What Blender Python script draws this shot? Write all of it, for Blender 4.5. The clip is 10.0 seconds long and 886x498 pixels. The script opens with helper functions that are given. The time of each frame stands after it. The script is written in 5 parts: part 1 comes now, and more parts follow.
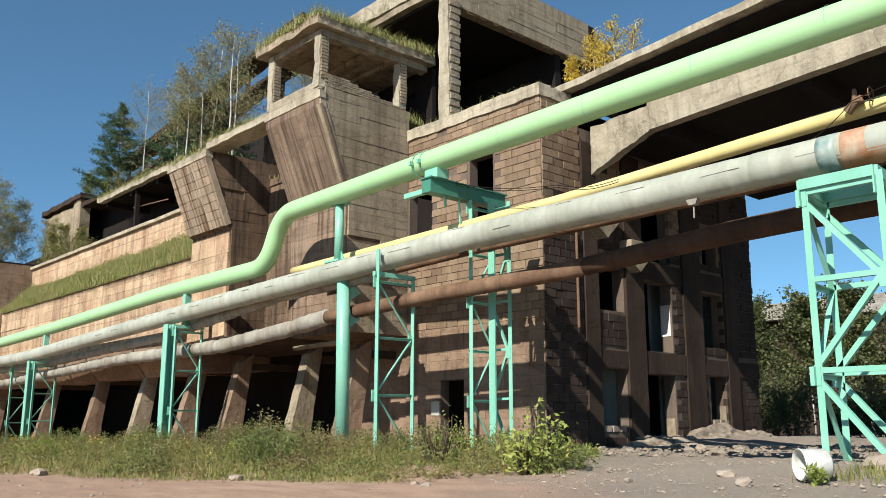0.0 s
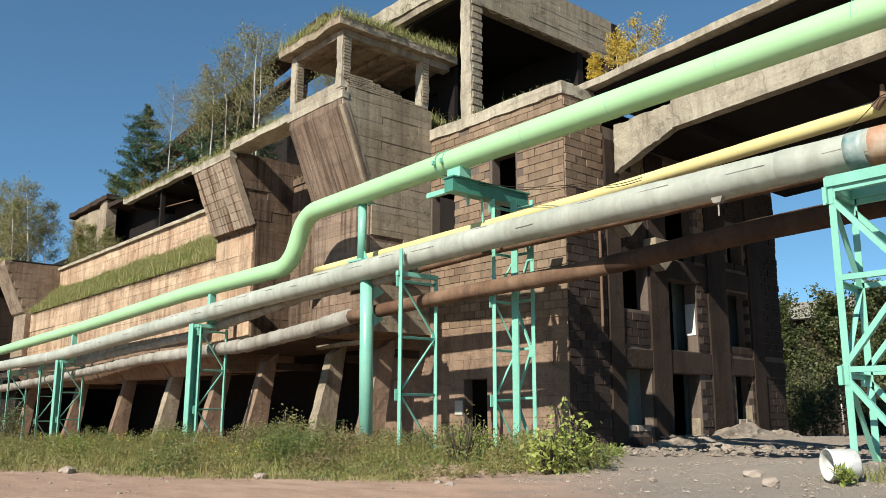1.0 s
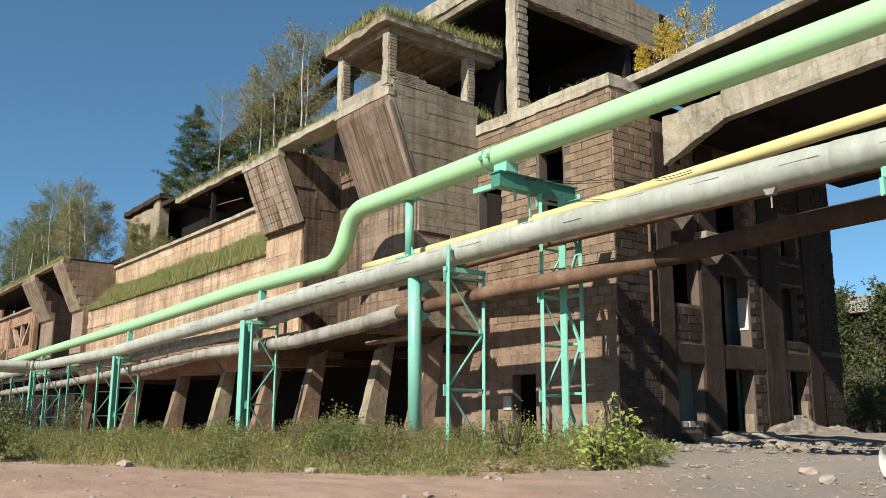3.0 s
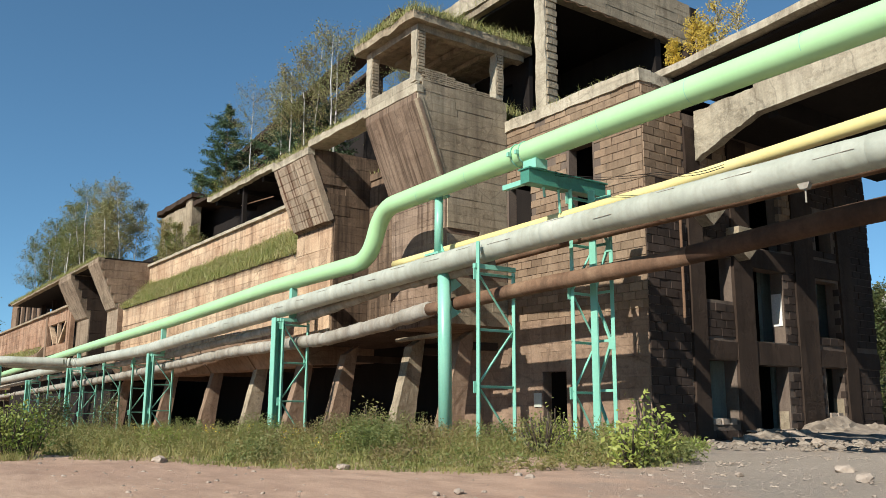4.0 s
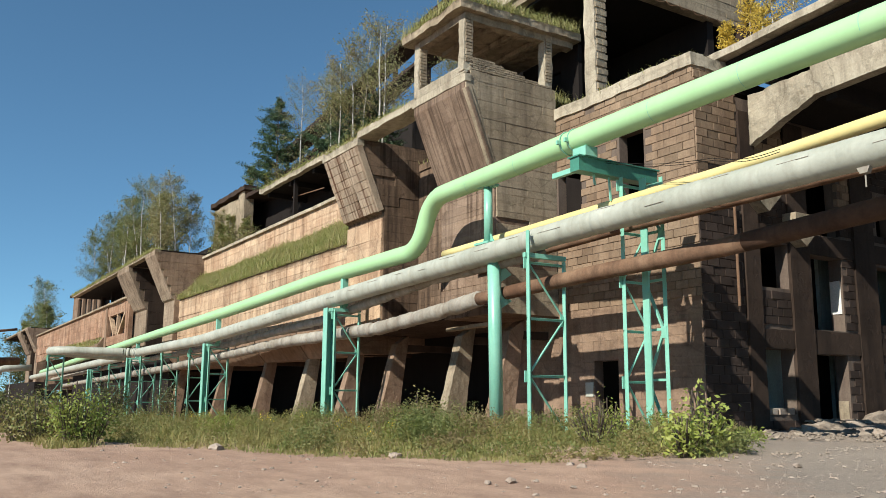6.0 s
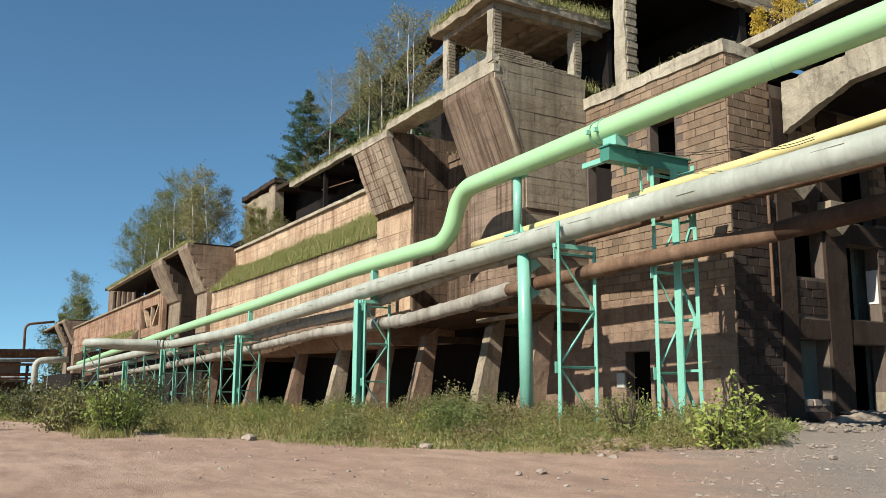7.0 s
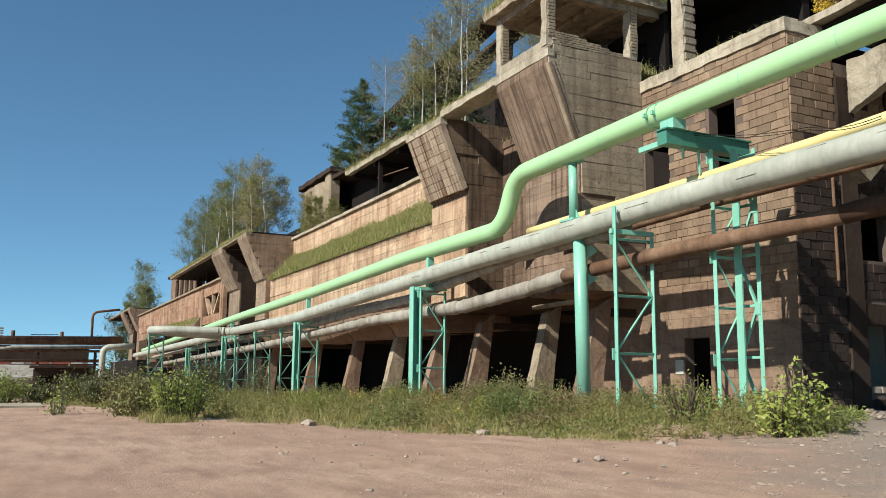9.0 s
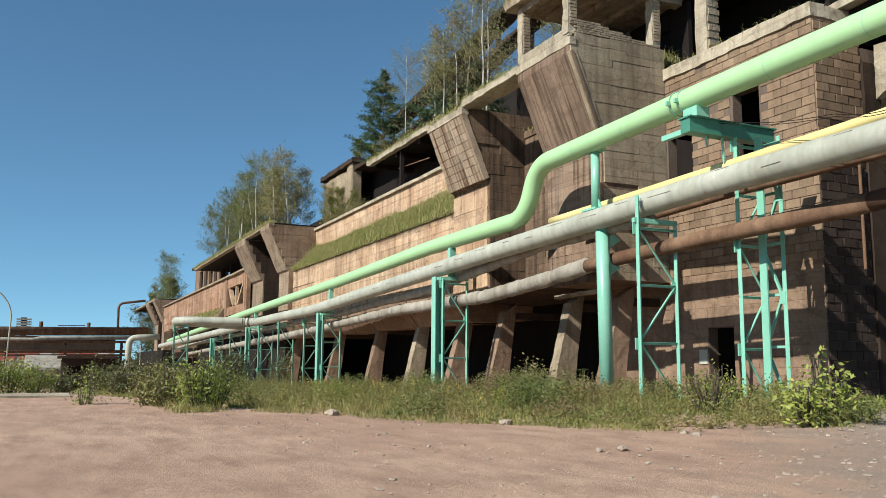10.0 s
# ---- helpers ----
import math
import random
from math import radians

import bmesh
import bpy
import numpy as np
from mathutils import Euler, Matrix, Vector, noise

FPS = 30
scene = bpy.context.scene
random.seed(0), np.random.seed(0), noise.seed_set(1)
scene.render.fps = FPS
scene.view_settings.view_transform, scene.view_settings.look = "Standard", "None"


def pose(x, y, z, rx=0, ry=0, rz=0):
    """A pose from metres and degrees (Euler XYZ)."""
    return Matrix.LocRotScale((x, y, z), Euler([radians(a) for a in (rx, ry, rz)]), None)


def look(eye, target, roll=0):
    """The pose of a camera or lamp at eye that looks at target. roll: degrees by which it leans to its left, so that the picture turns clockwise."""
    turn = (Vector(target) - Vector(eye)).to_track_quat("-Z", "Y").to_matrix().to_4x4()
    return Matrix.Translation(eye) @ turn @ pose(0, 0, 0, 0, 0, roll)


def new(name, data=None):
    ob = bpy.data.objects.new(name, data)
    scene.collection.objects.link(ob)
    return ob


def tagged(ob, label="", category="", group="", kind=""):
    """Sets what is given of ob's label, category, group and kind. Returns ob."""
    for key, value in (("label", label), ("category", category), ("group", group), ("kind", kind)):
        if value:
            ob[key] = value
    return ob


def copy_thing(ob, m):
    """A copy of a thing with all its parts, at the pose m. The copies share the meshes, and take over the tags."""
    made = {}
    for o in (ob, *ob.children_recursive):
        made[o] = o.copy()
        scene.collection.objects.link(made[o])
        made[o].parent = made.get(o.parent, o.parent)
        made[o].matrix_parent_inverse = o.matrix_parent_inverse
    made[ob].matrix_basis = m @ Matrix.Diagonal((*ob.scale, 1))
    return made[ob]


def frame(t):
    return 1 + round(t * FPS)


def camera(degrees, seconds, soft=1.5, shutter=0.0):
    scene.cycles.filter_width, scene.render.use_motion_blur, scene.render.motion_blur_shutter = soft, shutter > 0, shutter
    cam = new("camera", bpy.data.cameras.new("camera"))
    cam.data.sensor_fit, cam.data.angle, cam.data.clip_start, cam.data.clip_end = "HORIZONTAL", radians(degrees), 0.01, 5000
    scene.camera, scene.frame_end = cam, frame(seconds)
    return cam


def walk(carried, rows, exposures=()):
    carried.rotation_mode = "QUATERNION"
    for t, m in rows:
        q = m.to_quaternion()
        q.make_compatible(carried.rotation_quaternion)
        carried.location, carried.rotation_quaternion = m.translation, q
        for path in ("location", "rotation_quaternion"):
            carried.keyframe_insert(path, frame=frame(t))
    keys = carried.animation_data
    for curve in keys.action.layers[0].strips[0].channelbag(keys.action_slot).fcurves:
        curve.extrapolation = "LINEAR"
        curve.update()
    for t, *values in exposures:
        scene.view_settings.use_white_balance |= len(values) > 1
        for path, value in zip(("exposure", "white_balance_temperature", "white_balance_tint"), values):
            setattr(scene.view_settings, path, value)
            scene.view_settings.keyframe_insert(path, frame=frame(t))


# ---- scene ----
cam = camera(55.18, 10.0, soft=0.85)
EYE = 1.2
walk(cam, [
    (0.0, pose(0, 0, EYE, 101.293, -0.048, 47.595)),
    (0.5, pose(0, 0, EYE, 101.262, -0.065, 48.390)),
    (1.0, pose(0, 0, EYE, 101.236, -0.135, 49.148)),
    (1.5, pose(0, 0, EYE, 101.167, -0.137, 49.925)),
    (2.0, pose(0, 0, EYE, 100.871, -0.187, 50.715)),
    (2.5, pose(0, 0, EYE, 100.861, -0.214, 51.432)),
    (4.0, pose(0, 0, EYE, 100.714, -0.317, 54.395)),
    (4.5, pose(0, 0, EYE, 100.398, -0.342, 55.143)),
    (5.0, pose(0, 0, EYE, 100.181, -0.343, 56.000)),
    (5.5, pose(0, 0, EYE, 100.148, -0.389, 56.874)),
    (7.0, pose(0, 0, EYE, 99.383, -0.399, 59.812)),
    (7.5, pose(0, 0, EYE, 99.128, -0.428, 60.936)),
    (8.0, pose(0, 0, EYE, 98.941, -0.454, 61.980)),
    (8.5, pose(0, 0, EYE, 98.727, -0.490, 62.772)),
    (9.0, pose(0, 0, EYE, 98.464, -0.483, 63.563)),
    (9.5, pose(0, 0, EYE, 98.215, -0.504, 64.268)),
    (10.0, pose(0, 0, EYE, 97.789, -0.425, 65.063)),
], exposures=[(0.0, 0.68, 6400, 8), (10.0, 0.56, 6400, 8)])

# ---- light: low autumn sun from behind, clear sky ----
SUN_FROM = Vector((0.29, -1.0, 0.74)).normalized()
world = bpy.data.worlds.new("sky")
scene.world = world
world.use_nodes = True
wn = world.node_tree
wn.nodes.clear()
sky = wn.nodes.new("ShaderNodeTexSky")
sky.sky_type, sky.sun_disc = "NISHITA", False
sky.sun_elevation = math.asin(SUN_FROM.z)
sky.sun_rotation = math.atan2(SUN_FROM.x, SUN_FROM.y)
sky.air_density, sky.dust_density, sky.ozone_density, sky.altitude = 0.75, 0.0, 2.2, 200
wbg = wn.nodes.new("ShaderNodeBackground")
wbg.inputs["Strength"].default_value = 0.09
wout = wn.nodes.new("ShaderNodeOutputWorld")
# the sky stays deep blue down to the horizon in the dry air
wco = wn.nodes.new("ShaderNodeTexCoord")
wadd = wn.nodes.new("ShaderNodeVectorMath")
wadd.operation = "ADD"
wadd.inputs[1].default_value = (0, 0, 0.07)
wnrm = wn.nodes.new("ShaderNodeVectorMath")
wnrm.operation = "NORMALIZE"
wtint = wn.nodes.new("ShaderNodeMix")
wtint.data_type, wtint.blend_type = "RGBA", "MULTIPLY"
wtint.inputs[0].default_value = 1.0
wtint.inputs[7].default_value = (0.79, 1.05, 1.02, 1.0)
wn.links.new(wco.outputs["Generated"], wadd.inputs[0])
wn.links.new(wadd.outputs[0], wnrm.inputs[0])
wn.links.new(wnrm.outputs[0], sky.inputs["Vector"])
wn.links.new(sky.outputs[0], wtint.inputs[6])
wn.links.new(wtint.outputs[2], wbg.inputs[0])
wn.links.new(wbg.outputs[0], wout.inputs[0])

sun_data = bpy.data.lights.new("sun", "SUN")
sun_data.energy, sun_data.angle, sun_data.color = 5.0, radians(0.53), (1.0, 0.94, 0.84)
sun = new("sun", sun_data)
sun.matrix_world = look(SUN_FROM * 60, (0, 0, 0))


# ---- materials ----
def nodes_of(name, rough=0.85, metal=0.0):
    m = bpy.data.materials.new(name)
    m.use_nodes = True
    nt = m.node_tree
    b = nt.nodes["Principled BSDF"]
    b.inputs["Roughness"].default_value = rough
    b.inputs["Metallic"].default_value = metal
    return m, nt, b


def tex_noise(nt, vec, scale, detail=6.0, rough=0.6, stretch=(1, 1, 1)):
    mp = nt.nodes.new("ShaderNodeMapping")
    mp.inputs["Scale"].default_value = stretch
    nt.links.new(vec, mp.inputs["Vector"])
    n = nt.nodes.new("ShaderNodeTexNoise")
    n.inputs["Scale"].default_value = scale
    n.inputs["Detail"].default_value = detail
    n.inputs["Roughness"].default_value = rough
    nt.links.new(mp.outputs[0], n.inputs["Vector"])
    return n.outputs["Fac"]


def ramp(nt, fac, lo, hi):
    r = nt.nodes.new("ShaderNodeMapRange")
    r.inputs["From Min"].default_value, r.inputs["From Max"].default_value = lo, hi
    r.clamp = True
    nt.links.new(fac, r.inputs["Value"])
    return r.outputs[0]


def mix(nt, fac, a, b, mode="MIX"):
    n = nt.nodes.new("ShaderNodeMix")
    n.data_type, n.blend_type = "RGBA", mode
    for socket, value in ((n.inputs[0], fac), (n.inputs[6], a), (n.inputs[7], b)):
        if isinstance(value, (int, float)):
            socket.default_value = value
        elif isinstance(value, tuple):
            socket.default_value = (*value, 1.0)
        else:
            nt.links.new(value, socket)
    return n.outputs[2]


def bump(nt, b, height, strength=0.5, dist=0.02):
    n = nt.nodes.new("ShaderNodeBump")
    n.inputs["Strength"].default_value, n.inputs["Distance"].default_value = strength, dist
    nt.links.new(height, n.inputs["Height"])
    nt.links.new(n.outputs[0], b.inputs["Normal"])


def where(nt):
    return nt.nodes.new("ShaderNodeNewGeometry").outputs["Position"]


def surface(name, base, stain, pale, rough=0.9, streak=0.5, grain=1.0, bumps=0.5, patch=0.35, metal=0.0, vary=0.0, dirt=0.4, cracks=0.0, run=2.2):
    """Weathered mineral or painted surface: patches, run-off streaks, grain, spalls and cracks."""
    m, nt, b = nodes_of(name, rough, metal)
    b.inputs["Specular IOR Level"].default_value = 0.12 if rough > 0.7 else 0.5
    pos = where(nt)
    big = tex_noise(nt, pos, patch, 5, 0.65)
    runs = tex_noise(nt, pos, run, 5 if run < 3 else 2, 0.6, (1.0, 1.0 if run < 4.2 else 0.06, 0.09 * 2.2 / run))
    fine = tex_noise(nt, pos, 14 * grain, 6, 0.7)
    c = mix(nt, ramp(nt, big, 0.35, 0.68), base, pale)
    s = nt.nodes.new("ShaderNodeMath")
    s.operation = "MULTIPLY"
    nt.links.new(ramp(nt, runs, 0.46, 0.72 if run < 3 else 0.66), s.inputs[0])
    s.inputs[1].default_value = streak
    c = mix(nt, s.outputs[0], c, stain)
    height = fine
    if cracks:
        spall = tex_noise(nt, pos, 1.1, 9, 0.75)
        edge = ramp(nt, spall, 0.53, 0.60)
        f = nt.nodes.new("ShaderNodeMath")
        f.operation = "MULTIPLY"
        nt.links.new(edge, f.inputs[0])
        f.inputs[1].default_value = 0.55 * cracks
        c = mix(nt, f.outputs[0], c, mix(nt, 0.5, stain, base))
        warp = nt.nodes.new("ShaderNodeMix")
        warp.data_type = "VECTOR"
        warp.inputs[0].default_value = 0.25
        wn_ = nt.nodes.new("ShaderNodeTexNoise")
        wn_.inputs["Scale"].default_value = 1.6
        nt.links.new(pos, wn_.inputs["Vector"])
        nt.links.new(pos, warp.inputs[4])
        nt.links.new(wn_.outputs["Color"], warp.inputs[5])
        vor = nt.nodes.new("ShaderNodeTexVoronoi")
        vor.feature = "DISTANCE_TO_EDGE"
        vor.inputs["Scale"].default_value = 0.55
        nt.links.new(warp.outputs[1], vor.inputs["Vector"])
        line_ = ramp(nt, vor.outputs["Distance"], 0.012, 0.004)
        g = nt.nodes.new("ShaderNodeMath")
        g.operation = "MULTIPLY"
        nt.links.new(line_, g.inputs[0])
        g.inputs[1].default_value = 0.3 * cracks
        c = mix(nt, g.outputs[0], c, (0.03, 0.022, 0.018))
        h = nt.nodes.new("ShaderNodeMath")
        h.operation = "MULTIPLY_ADD"
        nt.links.new(edge, h.inputs[0])
        h.inputs[1].default_value = -1.0
        nt.links.new(fine, h.inputs[2])
        height = h.outputs[0]
    c = mix(nt, ramp(nt, fine, 0.25, 0.8), mix(nt, dirt, c, (0.02, 0.017, 0.015)), c)
    if cracks:
        lift = tex_noise(nt, pos, 1.0, 4, 0.6, (0.25, 0.25, 4.5))
        pits = tex_noise(nt, pos, 5.5, 8, 0.75)
        for fac, lo, hi, k in ((lift, 0.54, 0.70, 0.5), (pits, 0.56, 0.66, 0.6)):
            q = nt.nodes.new("ShaderNodeMath")
            q.operation = "MULTIPLY"
            nt.links.new(ramp(nt, fac, lo, hi), q.inputs[0])
            q.inputs[1].default_value = k * cracks
            c = mix(nt, q.outputs[0], c, mix(nt, 0.35, stain, base))
        pale_spots = nt.nodes.new("ShaderNodeMath")
        pale_spots.operation = "MULTIPLY"
        nt.links.new(ramp(nt, pits, 0.42, 0.30), pale_spots.inputs[0])
        pale_spots.inputs[1].default_value = 0.6 * cracks
        c = mix(nt, pale_spots.outputs[0], c, pale)
    if vary:
        info = nt.nodes.new("ShaderNodeObjectInfo")
        hsv = nt.nodes.new("ShaderNodeHueSaturation")
        nt.links.new(c, hsv.inputs["Color"])
        rr = nt.nodes.new("ShaderNodeMapRange")
        rr.inputs["To Min"].default_value, rr.inputs["To Max"].default_value = 1 - vary, 1 + vary
        nt.links.new(info.outputs["Random"], rr.inputs["Value"])
        nt.links.new(rr.outputs[0], hsv.inputs["Value"])
        c = hsv.outputs[0]
    nt.links.new(c, b.inputs["Base Color"])
    bump(nt, b, height, bumps, 0.03)
    return m


BEIGE = surface("board_concrete", (0.30, 0.24, 0.165), (0.05, 0.036, 0.026), (0.42, 0.35, 0.25), streak=0.55, vary=0.08, cracks=0.8)
OCHRE = surface("ochre_concrete", (0.33, 0.185, 0.115), (0.07, 0.036, 0.024), (0.46, 0.31, 0.21), streak=0.75, vary=0.12, cracks=1.0, run=1.2)
PINK = surface("pink_concrete", (0.48, 0.315, 0.20), (0.10, 0.052, 0.034), (0.64, 0.48, 0.325), streak=0.65, vary=0.1, cracks=1.0)
BROWN = surface("brown_concrete", (0.15, 0.10, 0.066), (0.032, 0.021, 0.015), (0.23, 0.16, 0.11), streak=0.7, vary=0.14, cracks=0.8, run=4.0)
# dark concrete; in recesses and under slabs its darkness stands for shade
DARKSHADE = surface("dark_shade_concrete", (0.040, 0.026, 0.019), (0.01, 0.008, 0.007), (0.072, 0.049, 0.036), streak=0.5, cracks=0.5)
PALE = surface("pale_concrete", (0.40, 0.35, 0.26), (0.08, 0.058, 0.04), (0.53, 0.47, 0.36), streak=0.5, cracks=0.9)
STAINED = surface("stained_concrete", (0.235, 0.158, 0.106), (0.055, 0.036, 0.027), (0.33, 0.23, 0.16), streak=0.5, vary=0.1, cracks=0.8)
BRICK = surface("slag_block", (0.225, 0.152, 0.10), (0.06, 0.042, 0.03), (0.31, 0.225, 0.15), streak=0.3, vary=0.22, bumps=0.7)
DARKBRICK = surface("dark_block", (0.042, 0.029, 0.023), (0.014, 0.01, 0.009), (0.068, 0.049, 0.04), streak=0.3, vary=0.22, bumps=0.7)
MORTAR = surface("mortar", (0.13, 0.095, 0.075), (0.05, 0.035, 0.03), (0.18, 0.14, 0.11))
# near-black that puts shade into interiors; the cables are simply black
DARK = surface("shade_and_cable_black", (0.013, 0.01, 0.009), (0.006, 0.005, 0.005), (0.02, 0.016, 0.014))
WHITEWASH = surface("white_plaster", (0.72, 0.70, 0.64), (0.4, 0.36, 0.3), (0.80, 0.78, 0.72), streak=0.2)
PLASTER = surface("green_plaster", (0.34, 0.44, 0.40), (0.12, 0.14, 0.12), (0.48, 0.56, 0.52))
GREEN = surface("green_pipe_paint", (0.34, 0.57, 0.29), (0.29, 0.50, 0.245), (0.37, 0.60, 0.32), 0.38, 0.2, 0.6, 0.03, 0.5, dirt=0.06)
TEAL = surface("teal_steel_paint", (0.19, 0.47, 0.355), (0.13, 0.28, 0.19), (0.25, 0.53, 0.41), 0.38, 0.3, 1.0, 0.05, 0.9, dirt=0.15)
GREY = surface("foil_insulation", (0.33, 0.345, 0.285), (0.19, 0.18, 0.13), (0.45, 0.46, 0.39), 0.6, 0.45, 0.5, 0.12, 0.5, dirt=0.2)
YELLOW = surface("yellow_pipe_paint", (0.60, 0.50, 0.20), (0.42, 0.32, 0.11), (0.68, 0.58, 0.27), 0.42, 0.2, 0.6, 0.04, dirt=0.1)
# darker copy of the rust, with shade mixed into the colour
SHADERUST = surface("shaded_rust", (0.065, 0.036, 0.024), (0.025, 0.015, 0.011), (0.11, 0.062, 0.038), 0.85, 0.6, 1.0, 0.4, 0.8)
RUST = surface("rusty_pipe", (0.13, 0.068, 0.04), (0.04, 0.023, 0.016), (0.26, 0.165, 0.105), 0.85, 0.6, 1.0, 0.4, 0.8)
OLDGREY = surface("dirty_pipe_wrap", (0.27, 0.245, 0.20), (0.11, 0.075, 0.05), (0.40, 0.38, 0.33), 0.75, 0.6, 0.7, 0.4, 0.6, dirt=0.25)


# ---- building helpers ----
def part(name, bm, material, parent=None, label="", smooth=False):
    me = bpy.data.meshes.new(name)
    bmesh.ops.recalc_face_normals(bm, faces=bm.faces)
    bm.to_mesh(me)
    bm.free()
    if smooth:
        for p in me.polygons:
            p.use_smooth = True
    me.materials.append(material)
    ob = new(name, me)
    if parent is not None:
        ob.parent = parent
    if label:
        ob["label"] = label
    return ob


def thing(name, label, category, group="", kind="", at=(0, 0, 0)):
    ob = new(name)
    ob.location = at
    return tagged(ob, label, category, group, kind)


def add_box(bm, x0, x1, y0, y1, z0, z1):
    v = [bm.verts.new((x, y, z)) for z in (z0, z1) for y in (y0, y1) for x in (x0, x1)]
    for f in ((0, 2, 3, 1), (4, 5, 7, 6), (0, 1, 5, 4), (1, 3, 7, 5), (3, 2, 6, 7), (2, 0, 4, 6)):
        bm.faces.new([v[i] for i in f])
    return bm


def box(x0, x1, y0, y1, z0, z1):
    return add_box(bmesh.new(), x0, x1, y0, y1, z0, z1)


def prism(poly, x0, x1):
    """A slab along x with a (y, z) outline."""
    bm = bmesh.new()
    a = [bm.verts.new((x0, y, z)) for y, z in poly]
    b = [bm.verts.new((x1, y, z)) for y, z in poly]
    bm.faces.new(a)
    bm.faces.new(b[::-1])
    for i in range(len(poly)):
        j = (i + 1) % len(poly)
        bm.faces.new((a[i], b[i], b[j], a[j]))
    return bm


def rough_up(bm, size, amount, seed=0):
    """Cut long faces up and wear the edges."""
    for _ in range(6):
        long_edges = [e for e in bm.edges if e.calc_length() > size]
        if not long_edges or len(bm.verts) > 6000:
            break
        bmesh.ops.subdivide_edges(bm, edges=long_edges, cuts=1, use_grid_fill=True)
    for v in bm.verts:
        p = v.co * 1.3 + Vector((seed, seed * 2, 0))
        v.co += noise.noise_vector(p) * amount + noise.noise_vector(p * 4) * amount * 0.5
    bmesh.ops.triangulate(bm, faces=bm.faces)
    return bm


def add_bar(bm, p, q, w, h=None, up=(0, 0, 1)):
    """A rectangular bar from p to q."""
    p, q = Vector(p), Vector(q)
    h = w if h is None else h
    d = (q - p).normalized()
    u = Vector(up)
    if abs(d.dot(u)) > 0.95:
        u = Vector((0, 1, 0))
    s = d.cross(u).normalized()
    t = s.cross(d)
    vs = []
    for c in (p, q):
        for a, b in ((-1, -1), (1, -1), (1, 1), (-1, 1)):
            vs.append(bm.verts.new(c + s * a * w / 2 + t * b * h / 2))
    for f in ((3, 2, 1, 0), (4, 5, 6, 7), (0, 1, 5, 4), (1, 2, 6, 5), (2, 3, 7, 6), (3, 0, 4, 7)):
        bm.faces.new([vs[i] for i in f])
    return bm


def bar(p, q, w, h=None, up=(0, 0, 1)):
    return add_bar(bmesh.new(), p, q, w, h, up)


def angle_bar(p, q, w, side=(1, 0, 0), t=0.014):
    """A rolled steel angle from p to q; its legs point along side and across it."""
    bm = bmesh.new()
    d = (Vector(q) - Vector(p)).normalized()
    s = (Vector(side) - d * d.dot(Vector(side))).normalized()
    o = d.cross(s)
    pts = [(0, 0), (w, 0), (w, t), (t, t), (t, w), (0, w)]
    a = [bm.verts.new(Vector(p) + s * x + o * y) for x, y in pts]
    b = [bm.verts.new(Vector(q) + s * x + o * y) for x, y in pts]
    bm.faces.new(a)
    bm.faces.new(b[::-1])
    for i in range(6):
        j = (i + 1) % 6
        bm.faces.new((a[i], b[i], b[j], a[j]))
    return bm


def tube(points, radii, seg=24, caps=True, wob=0.0):
    """A round pipe along points; radii: one or one a point."""
    bm = bmesh.new()
    pts = [Vector(p) for p in points]
    rr = radii if isinstance(radii, (list, tuple)) else [radii] * len(pts)
    rings, side = [], None
    for i, p in enumerate(pts):
        d = (pts[min(i + 1, len(pts) - 1)] - pts[max(i - 1, 0)]).normalized()
        if side is None:
            side = d.cross(Vector((0, 0, 1)) if abs(d.z) < 0.9 else Vector((0, 1, 0))).normalized()
        side = (side - d * d.dot(side)).normalized()
        o = d.cross(side)
        ring = []
        for k in range(seg):
            a = 2 * math.pi * k / seg
            r = rr[i] * (1 + wob * noise.noise(p * 1.7 + Vector((math.cos(a), math.sin(a), 0))))
            ring.append(bm.verts.new(p + (side * math.cos(a) + o * math.sin(a)) * r))
        rings.append(ring)
    for r0, r1 in zip(rings, rings[1:]):
        for k in range(seg):
            bm.faces.new((r0[k], r0[(k + 1) % seg], r1[(k + 1) % seg], r1[k]))
    if caps:
        bm.faces.new(rings[0])
        bm.faces.new(rings[-1][::-1])
    return bm


def bent(corners, radius, steps=7):
    """A line through corners with rounded bends."""
    pts = [Vector(c) for c in corners]
    out = [pts[0]]
    for a, b, c in zip(pts, pts[1:], pts[2:]):
        r = min(radius, (a - b).length * 0.49, (c - b).length * 0.49)
        p, q = b + (a - b).normalized() * r, b + (c - b).normalized() * r
        for i in range(steps + 1):
            s = i / steps
            out.append(p * (1 - s) ** 2 + b * 2 * s * (1 - s) + q * s * s)
    return out + [pts[-1]]


def finer(points, step):
    out = []
    for a, b in zip(points, points[1:]):
        a, b = Vector(a), Vector(b)
        n = max(1, int((b - a).length / step))
        out += [a.lerp(b, i / n) for i in range(n)]
    return out + [Vector(points[-1])]


def smooth_step(a, b, x):
    s = max(0.0, min(1.0, (x - a) / (b - a)))
    return s * s * (3 - 2 * s)


def ground_z(x, y):
    slope = 0.60 + 0.022 * max(-120.0, min(25.0, x))
    w = max(smooth_step(3, 15, y), smooth_step(-10, -35, x))
    return slope * w


def world_of(ob):
    m = ob.matrix_parent_inverse @ ob.matrix_basis if ob.parent else ob.matrix_basis.copy()
    return world_of(ob.parent) @ m if ob.parent else m


def under(ob, parent):
    """Keep world coordinates under a parent that is not at the origin."""
    ob.parent = parent
    ob.matrix_parent_inverse = world_of(parent).inverted()
    return ob


